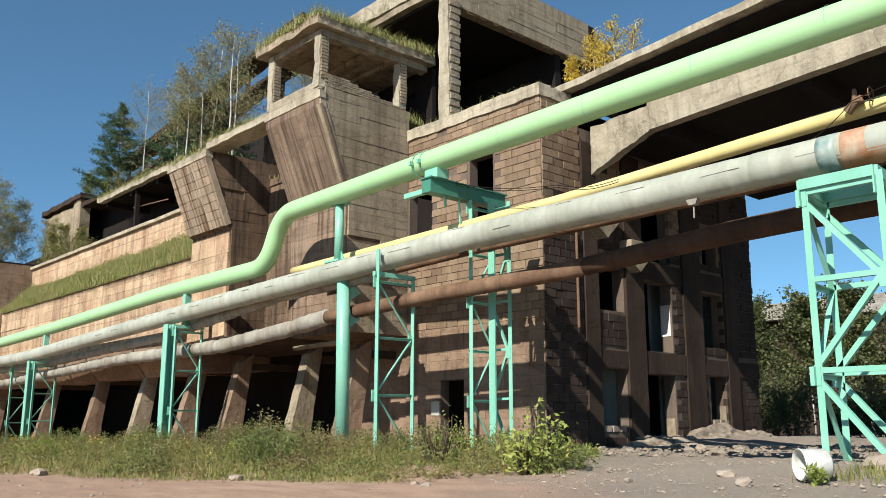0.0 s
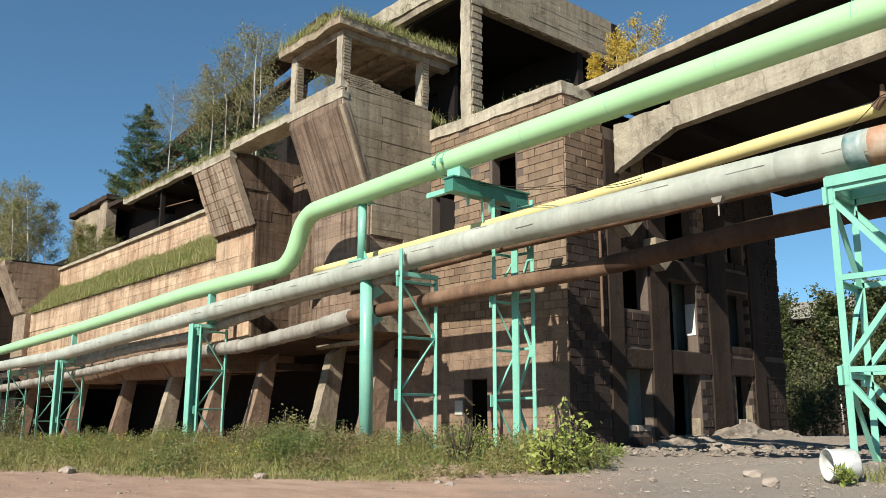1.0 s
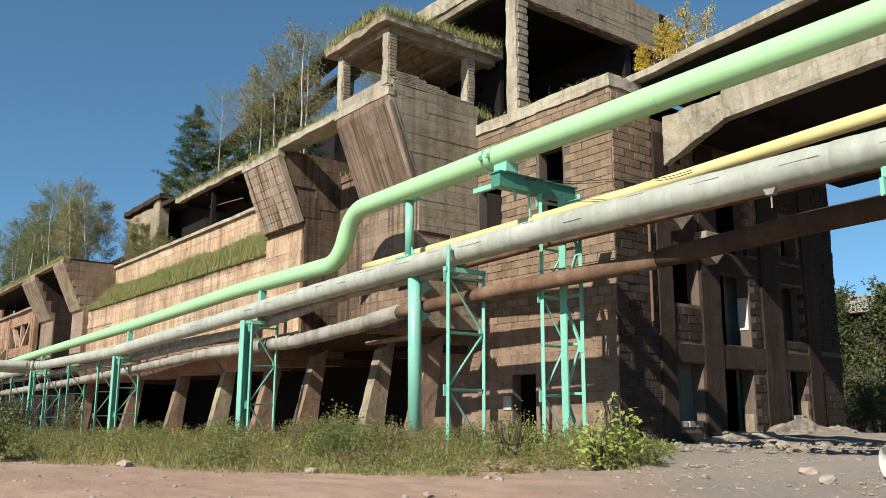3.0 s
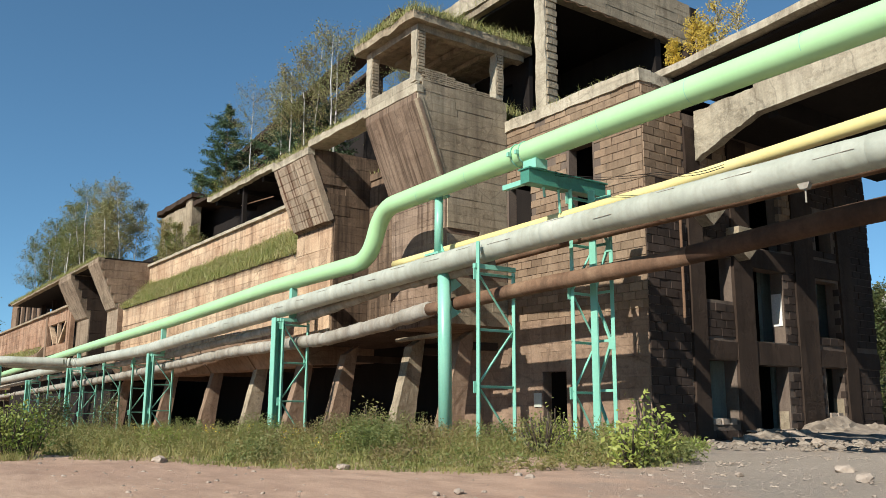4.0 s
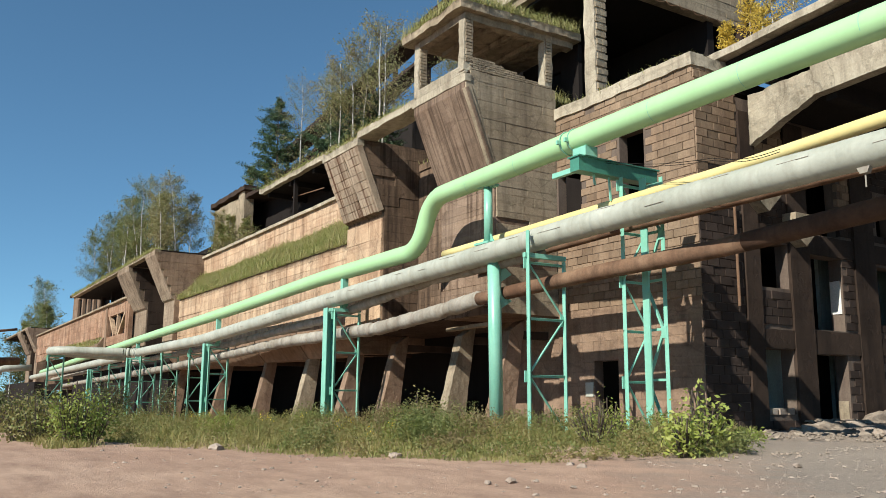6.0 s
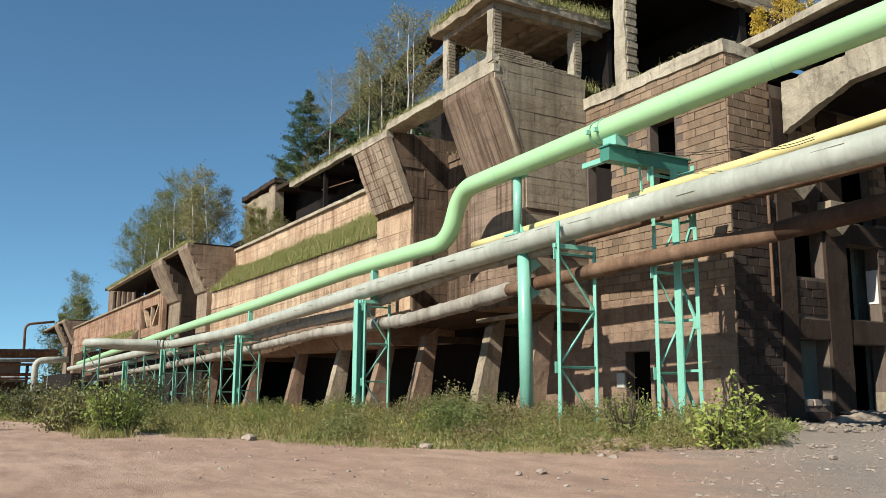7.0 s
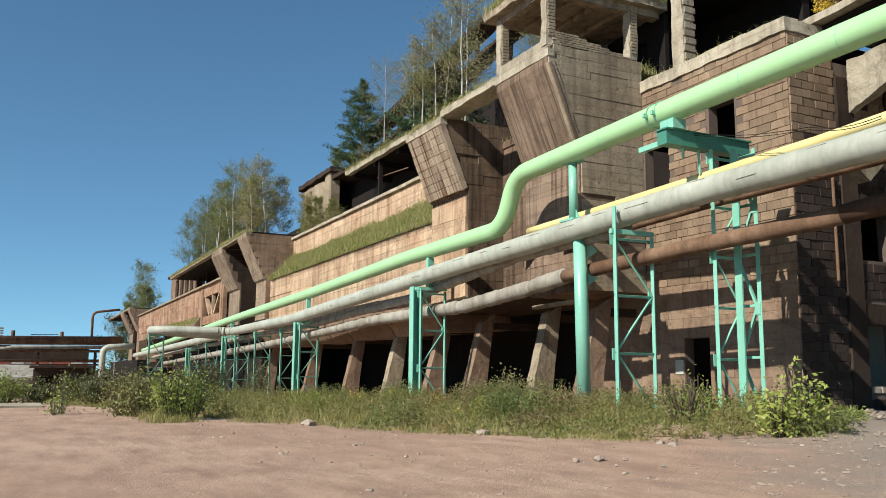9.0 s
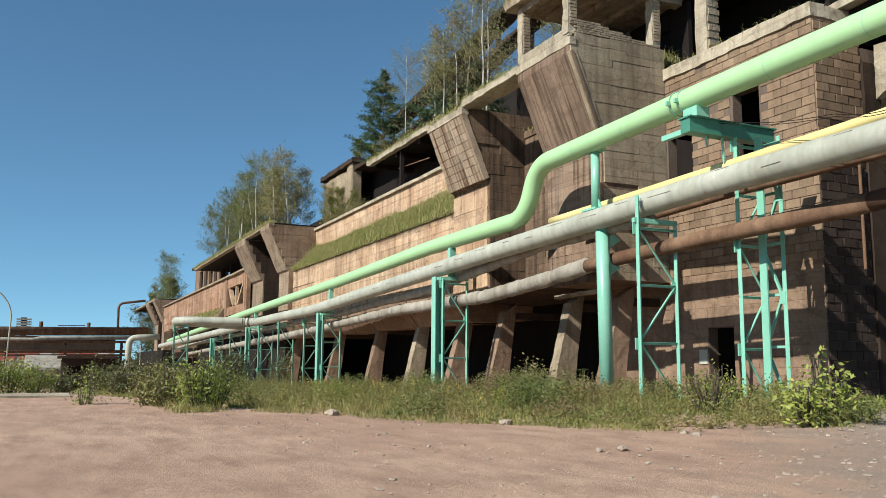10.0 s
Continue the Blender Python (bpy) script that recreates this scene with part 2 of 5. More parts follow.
def wall_grid(holes, a0, a1, z0, z1, place):
    """One closed wall mesh with openings cut through it; place(a, z, side) gives the corner."""
    aa = sorted({a0, a1, *[h[0] for h in holes], *[h[1] for h in holes]})
    zz = sorted({z0, z1, *[h[2] for h in holes], *[h[3] for h in holes]})
    bm, made = bmesh.new(), {}

    def solid(i, j):
        if not (0 <= i < len(aa) - 1 and 0 <= j < len(zz) - 1):
            return False
        ca, cz = (aa[i] + aa[i + 1]) / 2, (zz[j] + zz[j + 1]) / 2
        return not any(h[0] < ca < h[1] and h[2] < cz < h[3] for h in holes)

    def vert(i, j, side):
        if (i, j, side) not in made:
            made[i, j, side] = bm.verts.new(place(aa[i], zz[j], side))
        return made[i, j, side]

    for i in range(len(aa) - 1):
        for j in range(len(zz) - 1):
            if not solid(i, j):
                continue
            for side in (0, 1):
                bm.faces.new([vert(i, j, side), vert(i + 1, j, side), vert(i + 1, j + 1, side), vert(i, j + 1, side)])
            for di, dj, p, q in ((-1, 0, (i, j), (i, j + 1)), (1, 0, (i + 1, j), (i + 1, j + 1)), (0, -1, (i, j), (i + 1, j)), (0, 1, (i, j + 1), (i + 1, j + 1))):
                if not solid(i + di, j + dj):
                    bm.faces.new([vert(*p, 0), vert(*q, 0), vert(*q, 1), vert(*p, 1)])
    return bm


def block_mesh(name, material, seed, chip=0.035, c=0.06):
    """A worn block one unit long, deep and high, with chamfered edges."""
    rng = random.Random(seed)
    bm = bmesh.new()
    rings = []
    for y, e in ((0.5, 0.0), (-0.3, 0.0), (-0.5, c)):
        ring = []
        for sx, sz in ((-1, -1), (1, -1), (1, 1), (-1, 1)):
            j = (lambda: rng.uniform(-chip, chip)) if y < 0 else (lambda: 0)
            ring.append(bm.verts.new((sx * (0.5 - e * 0.6) + j(), y + j(), sz * (0.5 - e) + j())))
        rings.append(ring)
    for r0, r1 in zip(rings, rings[1:]):
        for k in range(4):
            bm.faces.new((r0[k], r0[(k + 1) % 4], r1[(k + 1) % 4], r1[k]))
    bm.faces.new(rings[-1])
    bmesh.ops.recalc_face_normals(bm, faces=bm.faces)
    me = bpy.data.meshes.new(name)
    bm.to_mesh(me)
    bm.free()
    me.materials.append(material)
    return me


MESHES = {}


def piece(name, material, parent, centre, size, turn=0.0, tilt=0.0, seed=0):
    """One block, board mark or panel as an object of its own on a shared mesh; its face looks along -y before the turn."""
    key = (name, material.name, seed % 4)
    if key not in MESHES:
        plain = name == "board_mark"
        MESHES[key] = block_mesh(name, material, seed % 4 + len(MESHES), 0.004 if plain else 0.03, 0.008 if plain else 0.035)
    ob = new(name, MESHES[key])
    under(ob, parent)
    ob.matrix_basis = Matrix.LocRotScale(centre, Euler((tilt, 0, turn)), size)
    return ob


# ---- ground ----
def make_ground():
    def lines(lo, hi, fine_lo, fine_hi, step):
        out, c = [], fine_lo
        while c <= fine_hi:
            out.append(c)
            c += step
        s, c = step, fine_hi
        while c < hi:
            s *= 1.35
            c += s
            out.append(min(c, hi))
        s, c = step, fine_lo
        while c > lo:
            s *= 1.35
            c -= s
            out.insert(0, max(c, lo))
        return out
    xs, ys = lines(-2500, 2500, -60, 6, 0.4), lines(-2500, 2500, -4, 26, 0.4)
    verts = []
    for y in ys:
        for x in xs:
            z = ground_z(x, y)
            near = 1.0 if -60 < x < 8 and -4 < y < 30 else 0.0
            z += near * (0.035 * noise.noise(Vector((x * 0.5, y * 0.5, 0))) + 0.018 * noise.noise(Vector((x * 2.1, y * 2.1, 3))))
            heap = math.exp(-((x + 15.5) / 2.2) ** 2 - ((y - 28) / 4.0) ** 2) + 0.7 * math.exp(-((x + 12) / 4) ** 2 - ((y - 33) / 3.0) ** 2)
            z += heap * (0.28 + 0.15 * noise.noise(Vector((x * 1.1, y * 1.1, 7))))
            dip = math.exp(-((y - 22.0) / 3.2) ** 2) * smooth_step(-17.5, -14, x) * smooth_step(4, -3, x)
            z -= 0.30 * dip
            verts.append((x, y, z))
    n = len(xs)
    faces = [(j * n + i, j * n + i + 1, (j + 1) * n + i + 1, (j + 1) * n + i) for j in range(len(ys) - 1) for i in range(n - 1)]
    me = bpy.data.meshes.new("ground")
    me.from_pydata(verts, [], faces)
    for p in me.polygons:
        p.use_smooth = True
    m, nt, b = nodes_of("red_gravel", 0.95)
    pos = where(nt)
    big = tex_noise(nt, pos, 0.16, 5, 0.6)
    mid = tex_noise(nt, pos, 1.3, 6, 0.65, (0.6, 1.6, 1))
    fine = tex_noise(nt, pos, 22, 5, 0.7)
    c = mix(nt, ramp(nt, big, 0.38, 0.62), (0.45, 0.28, 0.19), (0.56, 0.375, 0.26))
    c = mix(nt, ramp(nt, mid, 0.42, 0.7), c, (0.33, 0.20, 0.135))
    # the yard turns to grey slag chippings towards the end wall
    sep = nt.nodes.new("ShaderNodeSeparateXYZ")
    nt.links.new(pos, sep.inputs[0])
    far = nt.nodes.new("ShaderNodeMath")
    far.operation = "MULTIPLY_ADD"
    nt.links.new(sep.outputs["X"], far.inputs[0])
    far.inputs[1].default_value = 1.0
    nt.links.new(sep.outputs["Y"], far.inputs[2])
    wob = nt.nodes.new("ShaderNodeMath")
    wob.operation = "MULTIPLY_ADD"
    nt.links.new(mid, wob.inputs[0])
    wob.inputs[1].default_value = 6.0
    nt.links.new(far.outputs[0], wob.inputs[2])
    c = mix(nt, ramp(nt, wob.outputs[0], 2.5, 6.0), c, mix(nt, ramp(nt, big, 0.3, 0.7), (0.27, 0.22, 0.175), (0.40, 0.325, 0.255)))
    c = mix(nt, ramp(nt, fine, 0.3, 0.75), mix(nt, 0.35, c, (0.05, 0.035, 0.03)), c)
    grit = tex_noise(nt, pos, 70, 4, 0.7)
    c = mix(nt, ramp(nt, grit, 0.60, 0.72), c, (0.60, 0.50, 0.42))
    c = mix(nt, ramp(nt, grit, 0.40, 0.30), c, (0.12, 0.08, 0.06))
    nt.links.new(c, b.inputs["Base Color"])
    both = nt.nodes.new("ShaderNodeMath")
    both.operation = "ADD"
    nt.links.new(fine, both.inputs[0])
    nt.links.new(grit, both.inputs[1])
    bump(nt, b, both.outputs[0], 0.7, 0.03)
    me.materials.append(m)
    tagged(new("ground", me), "reddish gravel yard with grey slag chippings", "ground", kind="structure")


make_ground()


# ---- board-marked concrete faces ----
def boards_x(wall, material, x0, x1, y, z0, z1, h=0.24, seed=1, long=(1.5, 4.5)):
    """Board marks of the old shuttering on a wall that faces -y."""
    rng, z = random.Random(seed), z0
    while z < z1 - 0.03:
        hh = min(h * rng.uniform(0.75, 1.25), z1 - z)
        x = x0
        while x < x1 - 0.01:
            run = min(rng.uniform(*long), x1 - x)
            run = x1 - x if x1 - x - run < 0.5 else run
            d = 0.16 + rng.uniform(0.0, 0.02)
            if rng.random() > 0.012:
                piece("board_mark", material, wall, (x + run / 2, y - d / 2 + 0.13, z + hh / 2), (run - 0.0015, d, hh - 0.003), seed=rng.randrange(4))
            x += run
        z += hh


def boards_y(wall, material, x, y0, y1, z0, z1, h=0.24, seed=1, cut=None, long=(1.2, 3.5)):
    """The same on a wall that faces +x; cut(z): where it begins in front."""
    rng, z = random.Random(seed), z0
    while z < z1 - 0.03:
        hh = min(h * rng.uniform(0.75, 1.25), z1 - z)
        y = y0 if cut is None else max(y0, cut(z + hh), cut(z))
        while y < y1 - 0.01:
            run = min(rng.uniform(*long), y1 - y)
            run = y1 - y if y1 - y - run < 0.5 else run
            d = 0.16 + rng.uniform(0.0, 0.02)
            if rng.random() > 0.012:
                piece("board_mark", material, wall, (x + d / 2 - 0.13, y + run / 2, z + hh / 2), (run - 0.0015, d, hh - 0.003), math.pi / 2, seed=rng.randrange(4))
            y += run
        z += hh


FRONT = 16.66      # front edge of the hopper rims
X_END = -18.07     # end wall
X_TOW = -25.05     # right side of the hopper tower
RIM = 13.1


# ---- end block ----
END_HOLES = [(23.86, 25.38, 0.75, 2.9), (26.6, 28.45, 0.1, 2.8), (30.94, 32.2, 0.95, 2.85), (26.55, 28.45, 3.65, 6.28),
             (23.85, 25.38, 4.95, 6.5), (30.7, 32.2, 4.0, 6.2), (26.6, 28.5, 7.05, 9.4), (30.9, 32.0, 7.4, 8.9)]
FRONT_HOLES = [(-21.54, -20.35, 7.9, 10.55), (-24.95, -23.6, 8.0, 9.85), (-23.1, -21.9, 0.3, 2.55)]

end_block = thing("end_building", "slag-block end building, darker low on the end wall, with empty openings", "building", at=(X_END, 21, 0))
end_wall = under(part("end_wall", wall_grid(END_HOLES, 21.4, 34.85, -0.4, 11.4, lambda a, z, s: (X_END - 0.008 - 0.5 * s, a, z)), MORTAR), end_block)
front_wall = under(part("front_wall", wall_grid(FRONT_HOLES, X_TOW, X_END - 0.012, -0.4, 12.1, lambda a, z, s: (a, 21.0 + 0.4 * s, z)), MORTAR), end_block)
bm = box(X_TOW, X_END + 0.05, 20.9, 21.5, 12.1, 12.55)
under(part("coping", rough_up(bm, 0.35, 0.05, 3), PALE, label="chipped pale concrete coping"), end_block)
under(part("side_coping", rough_up(box(X_END - 0.5, X_END + 0.05, 21.5, 23.4, 12.1, 12.5), 0.35, 0.05, 4), PALE), end_block)
# walls and slabs behind the openings are coloured black in place of shade
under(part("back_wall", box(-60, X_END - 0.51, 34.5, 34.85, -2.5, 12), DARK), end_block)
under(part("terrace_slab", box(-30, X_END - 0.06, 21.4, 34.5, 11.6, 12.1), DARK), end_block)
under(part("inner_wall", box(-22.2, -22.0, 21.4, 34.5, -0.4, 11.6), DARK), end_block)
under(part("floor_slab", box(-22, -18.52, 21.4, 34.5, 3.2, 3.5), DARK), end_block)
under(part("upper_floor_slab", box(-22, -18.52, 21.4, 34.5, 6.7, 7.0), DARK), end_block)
for a, b, r, s in ((28.9, 31.4, 3.5, 6.6), (25.0, 27.4, 0.0, 3.1), (29.4, 31.2, 0.0, 3.1), (32.6, 34.4, 3.5, 6.6), (32.6, 34.4, 0.0, 3.1)):
    under(part("plastered_partition", box(-19.45, -19.3, a, b, r, s), PLASTER, label="pale green plastered partition"), end_block)
for a, z0, z1 in ((28.45, 4.3, 5.5), (28.45, 0.2, 1.2), (32.2, 0.95, 1.7)):
    under(part("plastered_jamb", box(X_END - 0.5, X_END - 0.08, a - 0.03, a - 0.004, z0, z1), WHITEWASH if z0 > 4 else BEIGE, label="bare white-plastered jamb"), end_block)
# concrete frame of the end wall, proud of the blockwork
for a, b in ((23.05, 23.8), (25.42, 26.5), (29.2, 30.5), (32.3, 33.15)):
    under(part("pilaster", rough_up(box(X_END - 0.1, X_END + 0.1, a, b, -0.3, 10.9), 0.6, 0.02, a), DARKSHADE), end_block)
for a, b, r, s in ((23.8, 25.42, 2.92, 3.55), (26.5, 29.2, 2.82, 3.6), (30.5, 32.3, 2.87, 3.5), (23.8, 25.42, 6.55, 7.1), (26.5, 29.2, 6.3, 7.0), (30.5, 32.3, 6.3, 7.0), (33.15, 34.85, 2.87, 3.5)):
    under(part("spandrel_beam", rough_up(box(X_END - 0.1, X_END + 0.07, a, b, r, s), 0.6, 0.02, a + r), DARKSHADE), end_block)
for a, z in ((25.2, 6.75), (23.3, 7.75)):
    bm = prism([(a, z), (a + 0.5, z - 0.35), (a + 1.3, z + 0.35), (a + 1.3, z + 0.8), (a, z + 0.8)], X_END, X_END + 0.55)
    under(part("corbel", rough_up(bm, 0.5, 0.02, a), BEIGE, label="broken concrete corbel"), end_block)
under(part("fuse_panel", box(-23.55, -23.15, 20.93, 21.0, 1.3, 1.8), GREY, label="small grey panel"), end_block)
under(part("downpipe", tube([(X_END + 0.12, 22.6, 4.2), (X_END + 0.12, 22.6, 7.6)], 0.05, 10), RUST), end_block)

# upper hall, open towards the terrace
hall = thing("upper_hall", "ruined concrete hall with a wide dark opening", "building", at=(-27, 25, 12.1))
pillar = under(part("corner_pillar", rough_up(box(-24.1, -23.5, 21.75, 22.35, 12.1, 18.3), 0.4, 0.06, 5), PALE, label="pillar with bared brickwork"), hall)
for i in range(19):
    for k in range(2):
        piece("brick", BEIGE, pillar, (-23.5, 21.92 + k * 0.27 + (i % 2) * 0.05, 12.35 + i * 0.31), (0.26, 0.12, 0.24), math.pi / 2, seed=i + k)
fascia = under(part("fascia", box(-24.2, -23.72, 22.2, 31.2, 18.0, 20.1), BEIGE), hall)
boards_y(fascia, BEIGE, -23.7, 22.2, 31.2, 18.0, 20.1, 0.24, 5)
under(part("roof_slab", rough_up(box(-30.5, -24.2, 21.5, 32, 18.4, 18.75), 0.8, 0.06, 6), BEIGE), hall)
under(part("parapet", rough_up(box(-30.2, -25.6, 21.4, 21.8, 18.75, 19.5), 0.5, 0.05, 7), PALE), hall)
# ceiling, floor and walls in black, so the hall's shade is in their colour
under(part("hall_ceiling", box(-30.2, -24.2, 21.8, 31.2, 18.25, 18.38), DARK, label="ceiling coloured black for shade"), hall)
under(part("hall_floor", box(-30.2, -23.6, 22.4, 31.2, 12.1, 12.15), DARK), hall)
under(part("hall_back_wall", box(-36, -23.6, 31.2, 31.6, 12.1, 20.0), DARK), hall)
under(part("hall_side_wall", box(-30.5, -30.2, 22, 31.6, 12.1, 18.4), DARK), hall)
under(part("far_pillar", box(-24.1, -23.5, 30.7, 31.2, 12.1, 18.0), DARKSHADE), hall)
for i in range(9):
    yy = 22.8 + i * 0.8
    under(part("reinforcing_bar", tube(bent([(-23.6, yy, 18.0), (-23.5, yy + 0.1, 17.75), (-23.3, yy + 0.35, 17.7 + 0.05 * (i % 3))], 0.1, 3), 0.012, 5), RUST), hall)


# ---- hoppers ----
def hopper_poly(top=RIM, low=4.3, back=21.0):
    return [(FRONT, top), (back, top), (back, low), (18.2, low), (18.05, 9.6), (17.85, 9.7), (FRONT, top - 0.45)]


def slope_y(z):
    if z > RIM - 0.45:
        return FRONT
    if z > 9.7:
        return FRONT + (RIM - 0.45 - z) / (RIM - 0.45 - 9.7) * (17.85 - FRONT)
    return 18.1


TOWERFRONT = surface("streaked_brown_concrete", (0.21, 0.145, 0.102), (0.06, 0.036, 0.025), (0.31, 0.225, 0.165), streak=0.75, vary=0.14, cracks=0.7, run=6.0)
tower = thing("hopper_tower", "board-marked concrete hopper tower with a roofed lookout", "building", at=(-27, 18, 0))
body = under(part("hopper_body", prism(hopper_poly(13.0), -28.8, X_TOW - 0.05), TOWERFRONT), tower)
boards_y(body, BEIGE, X_TOW - 0.03, FRONT + 0.02, 21.0, 4.3, 13.0, 0.3, 11, slope_y)
boards_x(body, TOWERFRONT, -28.78, X_TOW - 0.05, 18.03, 4.6, 9.4, 0.26, 12)
bm = prism([(FRONT - 0.03, 12.62), (FRONT + 0.24, 12.78), (18.08, 9.78), (17.82, 9.62)], X_TOW - 0.14, X_TOW + 0.035)
under(part("edge_strip", rough_up(bm, 0.4, 0.015, 56), BEIGE), tower)
for k in range(13):
    q = -28.6 + k * 0.28
    bm = prism([(FRONT - 0.012 - 0.006 * (k % 3), 12.6), (FRONT + 0.1, 12.66), (17.95, 9.72), (17.835 - 0.006 * (k % 3), 9.7)], q, q + 0.272)
    under(part("board_mark", bm, TOWERFRONT), tower)
under(part("front_rim", rough_up(box(-28.95, X_TOW + 0.05, FRONT - 0.03, FRONT + 0.25, 12.9, 13.18), 0.3, 0.02, 8), PALE), tower)
rim = under(part("side_rim", rough_up(box(X_TOW - 0.25, X_TOW + 0.01, FRONT + 0.25, 21.0, 13.0, 13.38), 0.4, 0.02, 9), BEIGE), tower)
rng = random.Random(5)
for row in range(6):
    for k in range(16):
        yy = FRONT + 0.35 + k * 0.26 + (row % 2) * 0.13
        if yy < 20.7 - row * 0.55:
            piece("brick", BEIGE, rim, (X_TOW - 0.06, yy, 13.44 + row * 0.085), (0.25, 0.13 + rng.uniform(0, 0.03), 0.075), math.pi / 2, seed=k)
for row in range(5):
    for k in range(14):
        piece("brick", PALE, rim, (-28.7 + k * 0.26 + (row % 2) * 0.1, FRONT + 0.08, 13.22 + row * 0.085), (0.25, 0.13, 0.075), seed=k + row)
# lookout
for px, qy, w in ((-28.65, 16.85, 0.19), (-25.3, 16.85, 0.2), (-25.3, 20.7, 0.19), (-28.65, 20.7, 0.17)):
    lp = under(part("lookout_post", rough_up(box(px - w, px + w, qy - w, qy + w, 13.35, 15.65), 0.2, 0.05, int(px * 7 + qy)), PALE), tower)
    for i in range(14):
        piece("brick", BEIGE, lp, (px + w - 0.02, qy + 0.02 * (i % 2), 13.75 + i * 0.13), (0.3, 0.13, 0.11), math.pi / 2, seed=i)
lookout_roof = under(part("lookout_roof", rough_up(box(-29.3, -24.8, 16.3, 22.2, 15.68, 16.0), 0.2, 0.06, 21), BEIGE, label="broken concrete roof slab"), tower)
under(part("roof_beam", rough_up(box(-25.5, -25.1, 16.7, 22.0, 15.4, 15.7), 0.4, 0.04, 22), BEIGE), tower)
under(part("roof_beam", rough_up(box(-28.85, -25.5, 16.68, 17.0, 15.4, 15.7), 0.4, 0.04, 23), BEIGE), tower)
for i in range(3):
    under(part("roof_joist", box(-28.8, -25.5, 18.0 + i * 1.2, 18.2 + i * 1.2, 15.45, 15.64), BEIGE), tower)
# wall under the roof, with its shade put in as black
under(part("lookout_back_wall", wall_grid([(-27.8, -26.2, 13.0, 14.9)], -28.8, -25.1, 13.0, 15.7, lambda a, z, s: (a, 22.3 + 0.2 * s, z)), DARK), tower)

hopper = thing("ore_hopper", "rain-streaked concrete hopper with a panelled sloping front", "hopper", at=(-35.8, 18, 0))
STREAK = surface("rust_streaked_concrete", (0.36, 0.28, 0.20), (0.10, 0.042, 0.022), (0.44, 0.35, 0.26), streak=0.95, vary=0.14, cracks=0.5, run=4.5)
body = under(part("hopper_body", prism(hopper_poly(13.0), -37.6, -33.98), BROWN), hopper)
boards_y(body, BROWN, -33.96, FRONT + 0.05, 21.0, 4.3, 12.9, 0.45, 14, slope_y, (0.7, 1.6))
boards_x(body, PINK, -37.55, -34.0, 18.03, 4.6, 9.4, 0.9, 16, (0.8, 1.4))
lean = math.atan2(17.85 - FRONT, RIM - 0.45 - 9.7)
for row in range(8):
    s = (row + 0.5) / 8
    for k in range(5):
        yy, zz = FRONT + s * (17.85 - FRONT), RIM - 0.5 - s * (RIM - 0.5 - 9.7)
        piece("panel", STREAK, body, (-37.2 + k * 0.72 + 0.01 * (row % 2), yy - 0.01, zz), (0.70, 0.14 + 0.02 * ((row * 3 + k) % 3), 0.385), 0, lean, seed=row + k)
bm = prism([(FRONT - 0.06, 12.6), (FRONT + 0.2, 12.7), (18.05, 9.8), (17.78, 9.65)], -34.12, -33.90)
under(part("edge_strip", rough_up(bm, 0.3, 0.02, 57), STREAK), hopper)
under(part("rim", rough_up(box(-37.75, -33.9, FRONT - 0.05, FRONT + 0.3, 12.65, 13.02), 0.4, 0.02, 41), PALE), hopper)

# bay between the hoppers and the second group
bay = thing("bunker_bay", "long concrete bunker bay with a grassy ledge", "building", at=(-50, 20, 0))
core = under(part("recess_wall", box(-34, -28.8, 20.0, 21.0, 4.3, 12.2), BROWN), bay)
boards_x(core, BROWN, -34, -28.8, 19.98, 4.3, 12.2, 0.35, 15, (0.6, 2.0))
under(part("edge_beam", rough_up(box(-34.0, -28.8, FRONT, FRONT + 0.95, 12.98, 13.32), 0.35, 0.05, 17), PALE), bay)
# slab darkened, and a tall black wall added, to stand for shade over the recess
under(part("rear_slab", rough_up(box(-36.5, -28.8, 21.32, 24.0, 13.06, 13.28), 0.7, 0.03, 18), DARKSHADE), bay)
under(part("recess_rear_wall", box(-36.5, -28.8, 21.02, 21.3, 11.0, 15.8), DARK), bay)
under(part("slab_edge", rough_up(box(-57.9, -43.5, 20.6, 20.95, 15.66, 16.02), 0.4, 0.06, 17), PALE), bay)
# slab behind the edge is black, its underside shade put into the colour
under(part("roof_slab", box(-57.8, -43.5, 20.95, 26.0, 15.7, 15.96), DARK, label="roof slab coloured black for shade"), bay)
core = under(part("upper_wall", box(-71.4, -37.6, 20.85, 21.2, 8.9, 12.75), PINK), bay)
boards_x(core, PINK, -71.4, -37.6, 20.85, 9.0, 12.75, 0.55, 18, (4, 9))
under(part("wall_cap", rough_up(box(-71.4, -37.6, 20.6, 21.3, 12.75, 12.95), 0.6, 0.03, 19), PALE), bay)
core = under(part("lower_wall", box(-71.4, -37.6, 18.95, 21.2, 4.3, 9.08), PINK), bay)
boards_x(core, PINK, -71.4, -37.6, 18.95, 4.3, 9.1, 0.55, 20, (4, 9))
# back wall, added panel and terrace in black stand for the inside shade
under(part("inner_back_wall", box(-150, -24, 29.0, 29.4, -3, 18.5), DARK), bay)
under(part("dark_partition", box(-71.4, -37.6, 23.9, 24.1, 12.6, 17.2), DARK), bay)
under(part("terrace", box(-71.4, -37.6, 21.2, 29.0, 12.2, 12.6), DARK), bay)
# post and soffit beams carry the same shade in their colour
for px in (-52.3,):
    under(part("window_post", box(px - 0.12, px + 0.12, 21.0, 21.25, 12.95, 15.7), DARK), bay)
for px in (-45.0, -49.0, -53.0, -57.0):
    under(part("soffit_beam", box(px - 0.15, px + 0.15, 20.95, 24.0, 15.35, 15.7), DARK), bay)
